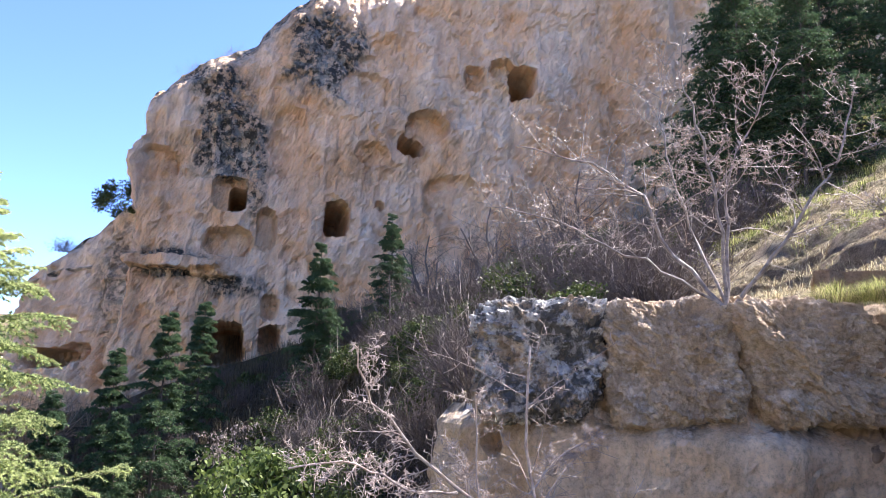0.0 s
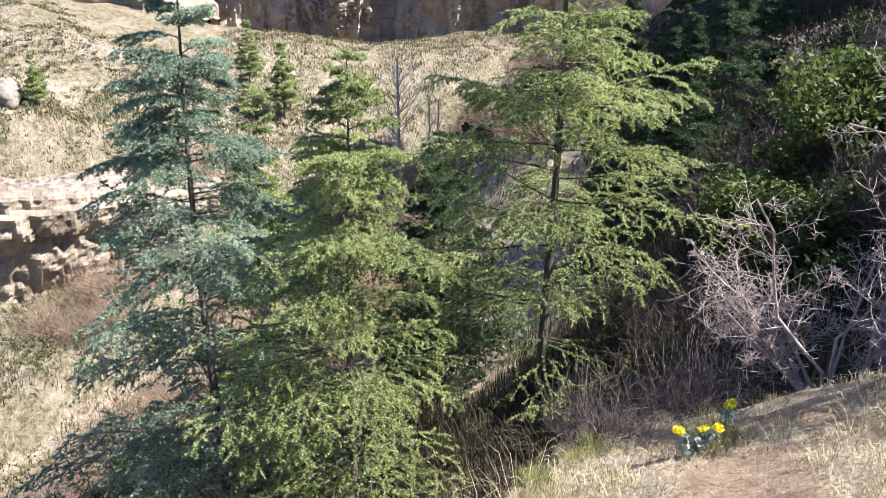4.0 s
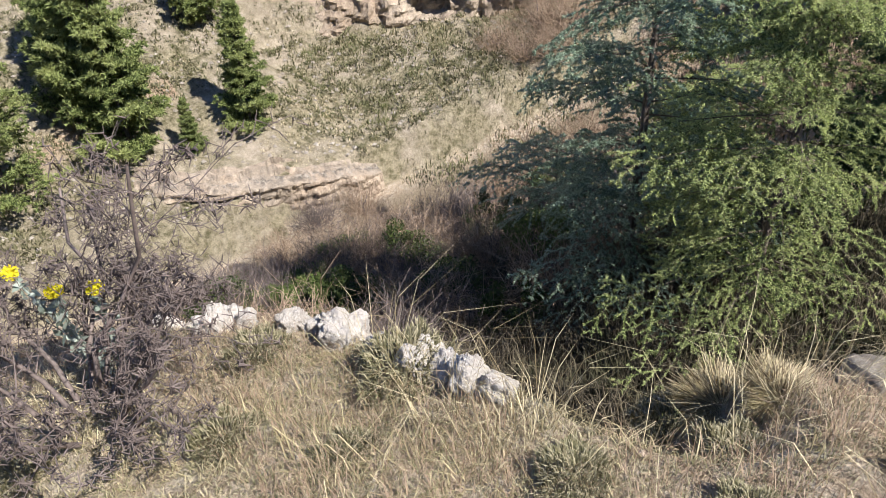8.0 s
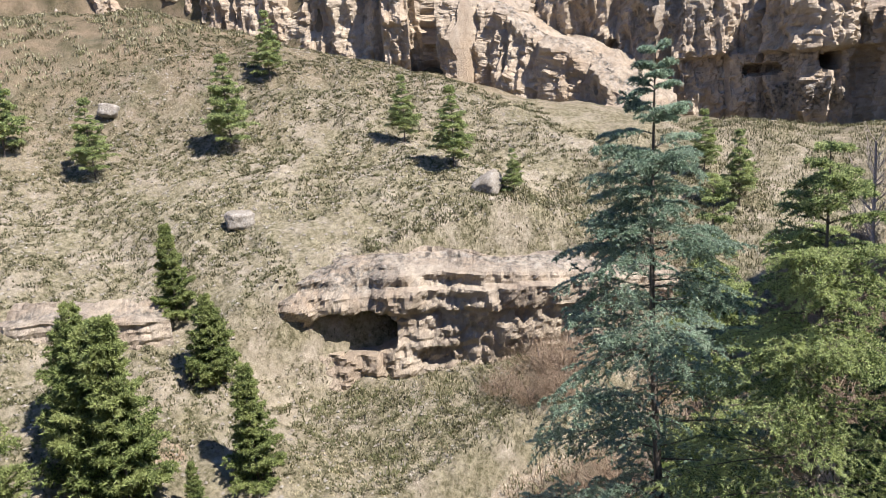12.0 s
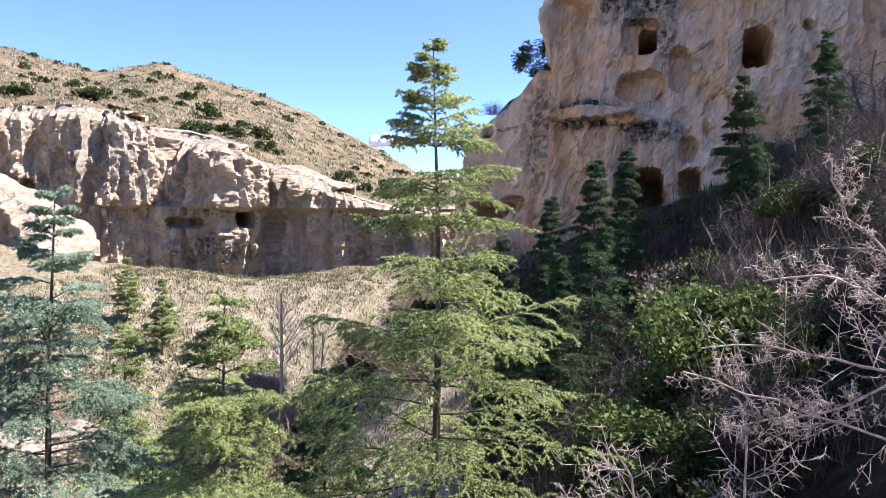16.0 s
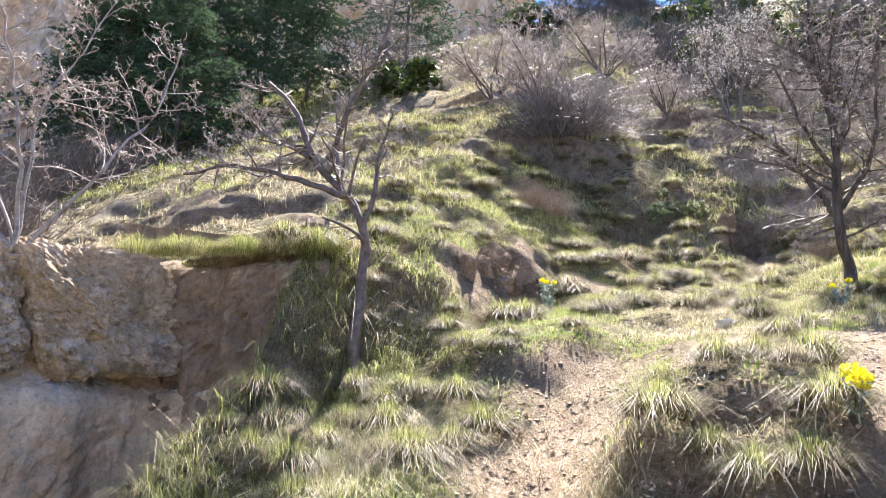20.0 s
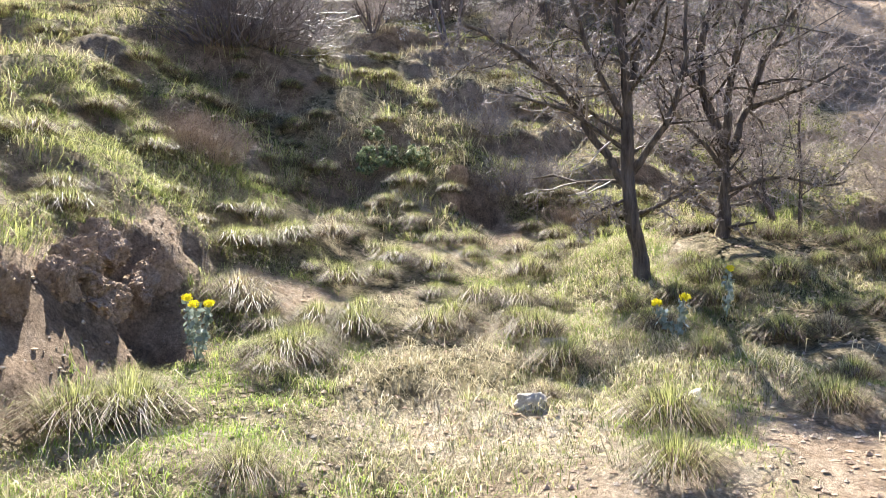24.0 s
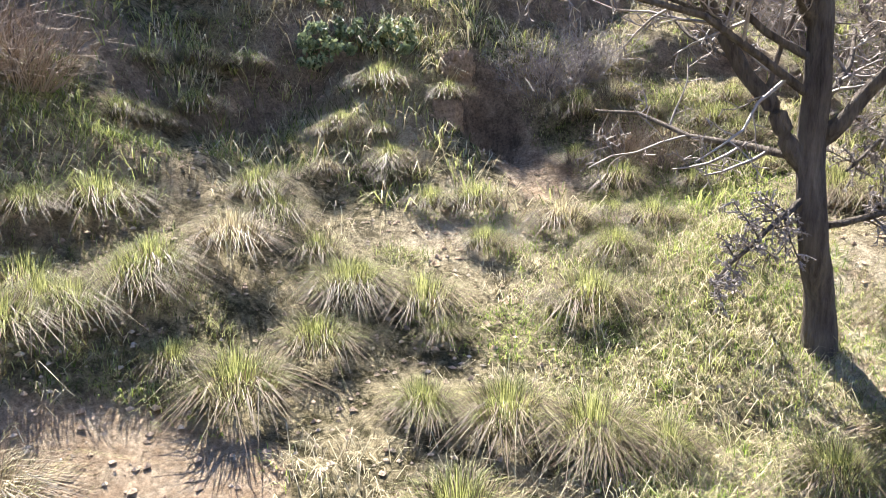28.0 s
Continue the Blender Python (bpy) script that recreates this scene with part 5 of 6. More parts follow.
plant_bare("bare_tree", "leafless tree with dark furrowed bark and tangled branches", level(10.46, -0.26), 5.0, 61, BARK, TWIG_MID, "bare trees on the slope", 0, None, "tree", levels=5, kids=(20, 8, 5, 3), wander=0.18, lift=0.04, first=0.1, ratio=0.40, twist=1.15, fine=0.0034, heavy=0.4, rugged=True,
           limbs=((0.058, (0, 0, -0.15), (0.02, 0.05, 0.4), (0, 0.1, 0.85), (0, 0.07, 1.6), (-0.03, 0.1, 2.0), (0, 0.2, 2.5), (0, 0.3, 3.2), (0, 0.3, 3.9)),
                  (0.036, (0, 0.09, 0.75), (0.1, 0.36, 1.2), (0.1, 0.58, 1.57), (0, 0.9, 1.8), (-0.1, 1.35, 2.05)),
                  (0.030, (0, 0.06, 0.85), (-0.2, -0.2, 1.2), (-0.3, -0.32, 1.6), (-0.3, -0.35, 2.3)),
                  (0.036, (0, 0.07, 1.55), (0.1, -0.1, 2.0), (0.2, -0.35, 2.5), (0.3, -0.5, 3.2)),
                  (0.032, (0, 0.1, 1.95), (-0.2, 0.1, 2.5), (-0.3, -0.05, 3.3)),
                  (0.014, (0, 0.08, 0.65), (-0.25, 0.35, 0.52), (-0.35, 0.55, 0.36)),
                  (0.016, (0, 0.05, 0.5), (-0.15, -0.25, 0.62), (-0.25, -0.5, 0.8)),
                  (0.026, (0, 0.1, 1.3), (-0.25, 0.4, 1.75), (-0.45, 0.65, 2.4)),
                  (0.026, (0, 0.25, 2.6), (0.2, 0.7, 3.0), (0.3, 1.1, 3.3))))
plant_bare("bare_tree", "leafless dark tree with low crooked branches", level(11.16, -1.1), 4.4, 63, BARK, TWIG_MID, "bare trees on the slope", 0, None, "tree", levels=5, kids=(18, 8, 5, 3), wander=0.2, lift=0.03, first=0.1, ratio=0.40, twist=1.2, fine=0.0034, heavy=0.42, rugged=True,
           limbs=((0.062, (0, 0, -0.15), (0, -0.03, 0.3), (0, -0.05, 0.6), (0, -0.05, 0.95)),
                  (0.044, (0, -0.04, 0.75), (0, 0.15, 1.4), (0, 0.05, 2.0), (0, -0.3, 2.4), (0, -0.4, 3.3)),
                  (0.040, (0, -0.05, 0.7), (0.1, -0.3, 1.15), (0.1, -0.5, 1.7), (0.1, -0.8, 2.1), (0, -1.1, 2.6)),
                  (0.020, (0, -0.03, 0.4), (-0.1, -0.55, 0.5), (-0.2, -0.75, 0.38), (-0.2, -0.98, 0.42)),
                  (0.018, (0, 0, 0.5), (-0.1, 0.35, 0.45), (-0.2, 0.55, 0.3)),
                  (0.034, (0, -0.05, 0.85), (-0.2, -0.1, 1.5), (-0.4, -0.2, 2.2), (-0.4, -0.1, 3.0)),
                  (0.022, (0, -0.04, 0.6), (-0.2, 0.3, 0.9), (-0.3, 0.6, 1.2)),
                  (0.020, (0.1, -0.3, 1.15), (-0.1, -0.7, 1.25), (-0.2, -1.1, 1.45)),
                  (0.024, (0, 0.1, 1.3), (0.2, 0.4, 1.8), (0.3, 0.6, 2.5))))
plant_bare("bare_tree", "leafless grey tree at the end of the terrace", level(13.4, -2.6), 5.0, 65, TWIG_DARK, TWIG, "bare trees on the slope", 0, None, "tree", stems=4, spread=0.35, levels=5, kids=(12, 8, 6, 4), thick=0.05, wander=0.24, first=0.2, sway=0.5, fine=0.003)
plant_bare("bare_tree", "leafless grey tree at the end of the terrace", level(13.0, -4.2), 4.6, 66, TWIG_DARK, TWIG, "bare trees on the slope", 0, None, "tree", stems=4, spread=0.4, levels=5, kids=(12, 8, 6, 4), thick=0.05, wander=0.24, first=0.2, sway=0.5, fine=0.003)
plant_bare("dark_thorn_shrub", "low grey thorny shrub at the edge of a drop", level(-2.4, -0.02), 1.15, 67, TWIG_DARK, TWIG_DARK, "", 0, None, "shrub", stems=13, spread=0.9, levels=4, kids=(8, 6, 5), thick=0.045, wander=0.2, ratio=0.5, thorn=6000, fine=0.0017, arms=((0.2, 0.35, 1.05), (-0.5, 0.2, 0.75)))
plant_bare("poplar", "slender leafless poplar on the valley floor", level(-14.7, 35.0), 13.5, 71, TWIG, TWIG, "poplars in the valley", 0, None, "tree", stems=1, spread=0.02, levels=4, kids=(30, 8, 6), thick=0.12, wander=0.09, lift=0.22, first=0.3, ratio=0.3, twist=0.8, sway=0.3)
plant_bare("poplar", "slender leafless poplar on the valley floor", level(-13.9, 37.6), 10.0, 72, TWIG, TWIG, "poplars in the valley", 0, None, "tree", stems=2, spread=0.05, levels=4, kids=(20, 8, 6), thick=0.10, wander=0.1, lift=0.2, first=0.25, ratio=0.34, twist=0.8, sway=0.3)

plant_bare("blossoming_tree", "small tree covered in white blossom on the bank", level(17.6, 1.5), 3.2, 75, TWIG_DARK, TWIG_DARK, "", 5000, WHITE_STONE, "tree", stems=3, spread=0.35, levels=5, kids=(7, 6, 5, 3), thick=0.06, wander=0.22, first=0.3, fine=0.0025)
plant_cedar("cedar_tree", "green cedar on the bank past the bare trees", level(16.2, -7.4), 4.6, 1.8, 77, NEEDLE, "", tufts=12000, needle=0.08, per=9)
# ---- bushes ----
def scatter(spots, meshes, name, label, category, group, sizes, seed):
    rg = np.random.default_rng(seed)
    for k, (x, y) in enumerate(spots):
        s = float(rg.uniform(*sizes))
        me = meshes[k % len(meshes)]
        far_off = name in ("hill_bush", "ridge_bush", "valley_bush", "foot_bush")
        ob = thing(name, label, category, me if far_off else None, level(float(x), float(y), -0.05), group)
        if not far_off:
            part("twig_crown" if me in thick_grey + thick_brown + thick_pale else "leaf_crown", me, ob)
            part("woody_base", STEMS[k % 2], ob, "bare woody stems")
        ob.scale = (s, s, s * float(rg.uniform(0.8, 1.15)))
        ob.rotation_euler[2] = float(rg.uniform(0, 6.28))


def spots_in(x0, x1, y0, y1, count, seed, keep=None):
    rg = np.random.default_rng(seed)
    out = []
    while len(out) < count:
        x, y = rg.uniform(x0, x1), rg.uniform(y0, y1)
        if keep is None or keep(x, y):
            out.append((x, y))
    return out


ever = [bush_mesh("evergreen_bush", 1.0, 1.1, 100 + k, BUSH, 4200, 0.042, 34) for k in range(3)]
ever_far = [bush_mesh("evergreen_bush", 1.0, 0.9, 105 + k, BUSH, 900, 0.11, 22) for k in range(2)]
boxb = [bush_mesh("box_bush", 1.0, 1.2, 110 + k, BUSH_GREEN, 6000, 0.036, 40) for k in range(2)]
thick_grey = [twig_bush("grey_thicket", 1.0, 1.3, 120 + k, TWIG_DARK, 170) for k in range(3)]
thick_pale = [twig_bush("pale_thicket", 1.0, 1.3, 126 + k, TWIG_MID, 150) for k in range(2)]
thick_brown = [twig_bush("brown_thicket", 1.0, 1.3, 130 + k, BROWN, 180) for k in range(3)]
def stem_cluster(seed):
    rg = np.random.default_rng(seed)
    a = rg.uniform(0, 6.28, 9)
    P = bent_lines(np.zeros((9, 3)) - np.array([0, 0, 0.05]), np.stack([np.cos(a) * 0.5, np.sin(a) * 0.5, np.ones(9)], 1), rg.uniform(0.7, 1.05, 9), 6, rg, 0.2, 0.02)
    return mesh_of("woody_base", *tubes(P, np.tile(np.linspace(0.028, 0.010, 6), (9, 1)), 5), TWIG_DARK, True)


leafy = [bush_mesh("leafy_herb", 0.9, 1.7, 118 + k, HERB, 900, 0.12, 26) for k in range(2)]
STEMS = [stem_cluster(140), stem_cluster(141)]
slope_ok = lambda x, y: not (x > 8 and y < 13) and x > stream_x(y) + 6 and x > ledge_edge(y) - 3 and not (2.6 < x < 9 and y < 10) and not (x < 6 and y > 24) and not (x < 3 and y < 10.5)
scatter(spots_in(-7, 13, 9, 31, 105, 1, slope_ok), ever + ever + thick_grey, "slope_bush", "dark low bush on the shaded slope below the cliff", "bush", "bushes on the shaded slope", (0.55, 1.15), 2)
scatter(spots_in(-7, 13, 8, 31, 45, 3, slope_ok), thick_grey, "leafless_bush", "leafless grey-brown bush on the shaded slope", "bush", "bushes on the shaded slope", (0.6, 1.3), 4)
scatter(spots_in(-6, 6, 23, 34, 46, 33, lambda x, y: x > stream_x(y) + 6), ever_far + thick_grey[:1], "foot_bush", "small dark bush at the foot of the cave cliff", "bush", "bushes on the shaded slope", (0.3, 0.6), 34)
scatter([(2.3, 15.0), (1.4, 14.0), (3.2, 16.4)], boxb, "green_bush", "yellow-green leafy bush on the shaded slope", "bush", "", (1.3, 1.8), 5)
stream_ok = lambda x, y: 1.2 < x - stream_x(y) < 12 and x < ledge_edge(y) - 5.0
scatter(spots_in(-19, -4, 2, 18, 42, 6, stream_ok), thick_brown + thick_grey, "streamside_thicket", "brown leafless thicket beside the stream bed", "thicket", "thickets along the stream", (0.6, 1.25), 7)
scatter(spots_in(-19, -6, 2, 16, 14, 8, stream_ok), ever + boxb, "streamside_bush", "green bramble bush beside the stream bed", "bush", "bushes along the stream", (0.6, 1.1), 9)
scatter(spots_in(-26, -21, 19, 31, 14, 10), thick_brown, "dry_thicket", "orange-brown leafless thicket below a rock band", "thicket", "thickets along the stream", (0.9, 1.6), 11)
scatter(spots_in(-30, -4, 17, 56, 60, 12, lambda x, y: stream_x(y) - 3 < x < stream_x(y) + 13), thick_brown + ever_far, "valley_bush", "low scrub on the valley floor", "bush", "scrub in the valley", (0.8, 1.9), 13)


def polar_spots(az0, az1, r0, r1, count, seed):
    rg = np.random.default_rng(seed)
    out = []
    for _ in range(count):
        a, q = radians(rg.uniform(az0, az1)), rg.random()
        r = float(cliff_r(math.degrees(a))) + r0 + (r1 - r0) * q
        out.append((EYE[0] + r * math.sin(a), EYE[1] + r * math.cos(a)))
    return out


scatter(polar_spots(-75, -14, 5, 20, 60, 14), ever_far, "hill_bush", "dark evergreen bush above the far cliffs", "bush", "bushes on the far hill", (0.6, 1.4), 15)
scatter(polar_spots(-60, -14, 20, 82, 150, 16), ever_far, "hill_bush", "dark evergreen bush on the far hillside", "bush", "bushes on the far hill", (0.3, 0.95), 17)
for x, y, z, s in ((-2.6, 38.2, 8.0, 1.3), (-1.6, 38.8, 8.9, 1.0), (0.5, 37.5, 14.6, 0.8), (2.0, 37.5, 15.8, 0.7), (-5.0, 39.6, 6.3, 0.5)):
    ob = thing("cliff_top_bush", "small bush growing on the edge of the cliff", "bush", ever[0] if s > 0.9 else thick_grey[0], (x, y, z), "bushes on the cliff edge")
    ob.scale = (s, s, s)
plant_bare("blossoming_shrub", "grey shrub with pale blossom below a cave mouth", level(2.4, 22.0), 3.0, 81, TWIG_DARK, TWIG_DARK, "", 3500, TWIG, "shrub", stems=5, spread=0.5, levels=5, kids=(6, 5, 5, 4), thick=0.09, wander=0.2)
grove = plant_bare("leafless_tree", "leafless grey tree in front of the cave cliff", level(9.0, 27.0), 4.6, 83, TWIG_DARK, TWIG_DARK, "leafless trees below the cliff", 0, None, "tree", stems=4, spread=0.35, levels=5, kids=(7, 6, 5, 4), thick=0.12, wander=0.18)
for k, (x, y, s) in enumerate(((11.0, 26.0, 1.1), (12.6, 23.5, 0.9), (7.2, 24.8, 0.7), (14.2, 25.4, 1.2))):
    copy_thing(grove, Matrix.LocRotScale(level(x, y), Euler((0, 0, k * 2.2)), (s, s, s)))
hedge = plant_bare("bank_shrub", "tangled leafless shrub on top of the bank", level(15.6, 5.0), 2.4, 85, TWIG_DARK, TWIG, "shrubs on the bank", 0, None, "shrub", stems=10, spread=0.7, levels=4, kids=(8, 8, 6), thick=0.08, wander=0.3, fine=0.004)
for k, (x, y, s) in enumerate(((18.2, 3.0, 0.8), (18.0, 7.2, 1.3), (19.6, 0.4, 0.75), (20.5, 5.0, 1.2), (17.4, -2.6, 0.9), (21.5, -3.0, 1.1))):
    copy_thing(hedge, Matrix.LocRotScale(level(x, y), Euler((0, 0, k * 1.9)), (s, s, s)))
scatter([(14.2, 4.3), (14.5, 3.8), (15.0, 4.1), (16.8, 3.9), (21, 2), (20, -3)], thick_grey[:1] + thick_pale, "bank_bush", "dark leafless bush shading the top of the bank", "bush", "bushes on the bank", (0.7, 1.3), 18)
scatter(spots_in(21, 40, -14, 14, 60, 30, lambda x, y: open_ground(x, y) < 0.5), ever_far + thick_grey + thick_grey, "ridge_bush", "scrubby bush on the hillside above the bank", "bush", "bushes on the bank", (0.8, 1.7), 31)
scatter([(13.3, 2.1), (13.5, 2.3), (13.4, 1.75), (13.15, 2.3)], leafy, "leafy_herb", "grey-green leafy plant on the bank", "plant", "", (0.13, 0.2), 19)
scatter([(13.5, 0.6), (13.65, 0.35), (14.6, 0.9)], thick_pale, "dead_shrub", "dry grey cushion shrub on the bank", "shrub", "dry shrubs on the bank", (0.3, 0.42), 20)
scatter([(12.9, 0.1), (12.7, -0.1)], thick_brown, "low_brown_shrub", "reddish-brown dead shrublet by a burrow", "shrub", "", (0.2, 0.28), 21)
scatter([(11.1, 3.65), (11.4, 3.85), (11.3, 3.5)], thick_brown, "dry_stalk_clump", "tall brown dead stalks on the bank", "plant", "dead stalks on the bank", (0.22, 0.32), 22)
scatter([(0.2, 5.0), (-0.3, 4.2), (0.9, 5.4)], thick_grey, "edge_shrub", "dry grey shrublet on the brink of the ravine", "shrub", "dry shrublets on the brink", (0.28, 0.5), 23)

# ---- stones ----
stones = [stone_mesh("stone", 1.0, 0.8, 0.62, 140 + k, STONE, 12, 5.0, 0.13, 0.4) for k in range(5)]


def put_stone(x, y, s, k, label, group="", lift=0.25, name="stone"):
    ob = thing(name, label, "stone", stones[k % 5], level(x, y, lift * s), group)
    ob.scale = (s, s, s)
    ob.rotation_euler = (0.1 * k, 0.07 * k, 1.3 * k)
    return ob


whites = [stone_mesh("brink_stone", 1.0, 0.8, 0.62, 160 + k, WHITE_STONE, 14, 5.0, 0.34, 0.0) for k in range(4)]


def put_white(x, y, s, k, label, group, lift, name):
    put_stone(x, y, s, k, label, group, lift, name).data = whites[k % 4]


BRINK = np.array(((-3.9, 0.1), (-3.4, 0.32), (-2.95, 0.52), (-2.54, 0.76), (-2.24, 0.92), (-1.99, 0.94), (-1.57, 1.05), (-1.3, 1.1)))
BRINK_RUN = np.concatenate([[0], np.cumsum(np.hypot(*np.diff(BRINK, axis=0).T))])
for k in range(34):
    q = BRINK_RUN[-1] * (k + 0.35 * math.sin(k * 7.7)) / 34 + 0.05 * math.sin(k * 5.1)
    x, y = float(np.interp(q, BRINK_RUN, BRINK[:, 0])), float(np.interp(q, BRINK_RUN, BRINK[:, 1]))
    put_white(x + 0.05 * math.sin(k * 2.3), y + 0.06 * math.sin(k * 4.1), 0.045 + 0.075 * ((k * 7) % 9) / 8 * (0.65 + 0.35 * math.sin(k * 0.9)), k, "pale weathered limestone lump on the brink", "white stones along the brink", 0.3, "brink_stone")
put_stone(-39.0, 16.1, 0.75, 1, "large squared grey boulder lying on the dry slope", "", 0.4, "boulder")
put_stone(-59.4, 15.7, 0.8, 2, "white boulder on the upper slope", "", 0.4, "boulder")
put_stone(-33, -0.8, 0.75, 3, "grey boulder beside a slope path", "", 0.4, "boulder")
put_stone(-31.6, 27.4, 0.9, 4, "flat tilted rock slab on the slope", "", 0.3, "boulder")
put_stone(8.96, 0.57, 0.10, 0, "pale grey stone lying in the grass", "", 0.2, "field_stone")
put_white(7.88, 0.77, 0.06, 1, "small white stone beside the path", "", 0.2, "field_stone")
put_white(7.9, 0.07, 0.07, 2, "small white stone beside the path", "", 0.2, "field_stone")
put_stone(-0.70, 2.42, 0.16, 2, "grey rock at the brink of the ravine", "", 0.1, "brink_rock")
put_stone(-0.66, 2.68, 0.12, 3, "grey rock at the brink of the ravine", "", 0.3, "brink_rock")


def pebbles(name, label, spots, sizes, seed, material, kind="stuff"):
    rg = np.random.default_rng(seed)
    oc = np.array([[1, 0, 0], [-1, 0, 0], [0, 1, 0], [0, -1, 0], [0, 0, 1], [0, 0, -1]], float)
    of = np.array([[0, 2, 4], [2, 1, 4], [1, 3, 4], [3, 0, 4], [2, 0, 5], [1, 2, 5], [3, 1, 5], [0, 3, 5]])
    n = len(spots)
    s = rg.uniform(*sizes, n)
    a = rg.uniform(0, 6.28, n)
    jit = oc[None] * rg.uniform(0.6, 1.3, (n, 6, 1)) * s[:, None, None] * np.array([1, 0.8, 0.6])
    x = jit[..., 0] * np.cos(a)[:, None] - jit[..., 1] * np.sin(a)[:, None]
    y = jit[..., 0] * np.sin(a)[:, None] + jit[..., 1] * np.cos(a)[:, None]
    z0 = land(spots[:, 0], spots[:, 1])
    V = np.stack([x + spots[:, :1], y + spots[:, 1:2], jit[..., 2] + z0[:, None] + 0.1 * s[:, None]], -1).reshape(-1, 3)
    F = (of[None] + 6 * np.arange(n)[:, None, None]).reshape(-1, 3)
    return thing(name, label, "stones", mesh_of(name, V, F, material, False, {"lichen": np.full(len(V), 0.2)}), kind=kind)


def box_spots(x0, x1, y0, y1, n, rg):
    return np.stack([rg.uniform(x0, x1, n), rg.uniform(y0, y1, n)], 1)


g1 = np.random.default_rng(50)
near_spots = np.concatenate([box_spots(1, 8, -2, 3, 5000, g1), box_spots(-4, 1, -1, 4, 600, g1), box_spots(7.5, 14, -3, 5, 3500, g1)])
pebbles("near_pebbles", "small pale pebbles and clods on the trodden soil", near_spots, (0.005, 0.02), 51, CLOD)
clod_spots = np.concatenate([box_spots(2, 8, -2, 2.6, 3500, g1), box_spots(8, 14, -2, 3.4, 3000, g1)])
pebbles("soil_crumbs", "dark crumbs of earth strewn over the slope", clod_spots, (0.006, 0.024), 53, EARTH)
far_spots = box_spots(-62, -22, -8, 38, 11000, g1)
pebbles("slope_stones", "scattered pale stones on the dry slope", far_spots, (0.03, 0.14), 52, STONE)

# ---- low growth of the dry slope ----


def tufts_at(name, label, spots, per, length, spread, seed, material, width=0.004, lean=0.8, category="grass"):
    rg = np.random.default_rng(seed)
    n = len(spots)
    spots = spots[open_ground(spots[:, 0], spots[:, 1]) < 0.5]
    n = len(spots)
    s = np.repeat(spots, per, 0)
    size = np.repeat(rg.uniform(0.5, 1.3, n), per)
    a, q = rg.uniform(0, 6.28, n * per), rg.random(n * per) ** 0.7 * spread * size
    x, y = s[:, 0] + np.cos(a) * q, s[:, 1] + np.sin(a) * q
    C = np.stack([x, y, land(x, y) - 0.01], 1)
    return thing(name, label, category, mesh_of(name, *blades(C, length * size * rg.uniform(0.5, 1.2, n * per), rg, width, lean, 1.0, a + rg.normal(size=n * per) * 0.6), material), kind="stuff")


def thin_out(spots, seed, level_=0.0, scale=0.8):
    return spots[fbm(spots[:, 0] * scale, spots[:, 1] * scale, 2, seed) > level_]


def off_path(s):
    return s[bare_patch(s[:, 0], s[:, 1]) < 0.35 + 0.3 * hash2(s[:, 0], s[:, 1], 3) ** 3]


slope_spots = thin_out(box_spots(-64, -22, -8, 40, 17000, g1), 61, -0.3, 0.35)
tufts_at("slope_scrub", "low grey-green scrub and dry grass on the slope", slope_spots, 13, 0.19, 0.20, 62, SCRUB_DARK, 0.026, 1.5, "scrub")
tufts_at("slope_grass", "thin dry grass on the stony slope", thin_out(box_spots(-64, -22, -8, 40, 9000, g1), 63, 0.0, 0.25), 14, 0.13, 0.3, 64, STRAW, 0.012, 1.5)

# ---- grass of the near slope ----
terrace = off_path(np.concatenate([box_spots(1.5, 14, -3.5, 5, 15000, g1), box_spots(8.0, 13.6, -3.2, 3.4, 9000, g1)]))
tufts_at("terrace_turf", "short green and straw-coloured turf", thin_out(terrace, 65, -0.12), 14, 0.06, 0.075, 66, GRASS, 0.0017, 1.7)
tufts_at("terrace_straw", "dry straw grass among green turf", thin_out(terrace, 67, 0.05), 6, 0.10, 0.09, 68, STRAW, 0.0017, 2.2)
bank_spots = box_spots(9.5, 23, -6, 14, 9500, g1)
bank_spots = bank_spots[(bank_spots[:, 0] > 12) | (bank_spots[:, 1] > 4.6)]
tufts_at("bank_grass", "long yellow-green grass on the bank", thin_out(bank_spots, 69, -0.05), 13, 0.16, 0.14, 70, GRASS, 0.0044, 1.7)
tufts_at("bank_straw", "dry straw grass on the bank", thin_out(bank_spots, 71, 0.0), 10, 0.2, 0.14, 72, STRAW, 0.0034, 2.1)
ledge_spots = np.concatenate([box_spots(-4.4, 2.0, -2, 6.0, 4000, g1), box_spots(-3.4, 0.6, -0.8, 3.6, 9000, g1)])
ledge_spots = ledge_spots[ledge_spots[:, 0] > ledge_edge(ledge_spots[:, 1]) + 0.3]
tufts_at("brink_straw", "dry straw grass near the brink", thin_out(ledge_spots, 73, 0.0), 12, 0.05, 0.07, 74, STRAW, 0.0010, 2.0)
tufts_at("brink_turf", "sparse green grass near the brink", thin_out(ledge_spots, 75, 0.05), 16, 0.035, 0.07, 76, SCRUB, 0.0016, 1.7)
fresh_spots = off_path(np.concatenate([box_spots(1.5, 15, -3.5, 5, 5000, g1), box_spots(5.8, 12.8, -2.4, 2.6, 5000, g1)]))
tufts_at("fresh_grass", "patches of fresh green grass among dry turf", thin_out(fresh_spots, 81, 0.05, 0.9), 16, 0.06, 0.08, 83, FRESH, 0.0017, 1.6)
scarp_spots = box_spots(5.6, 11.6, 2.75, 5.2, 2400, g1)
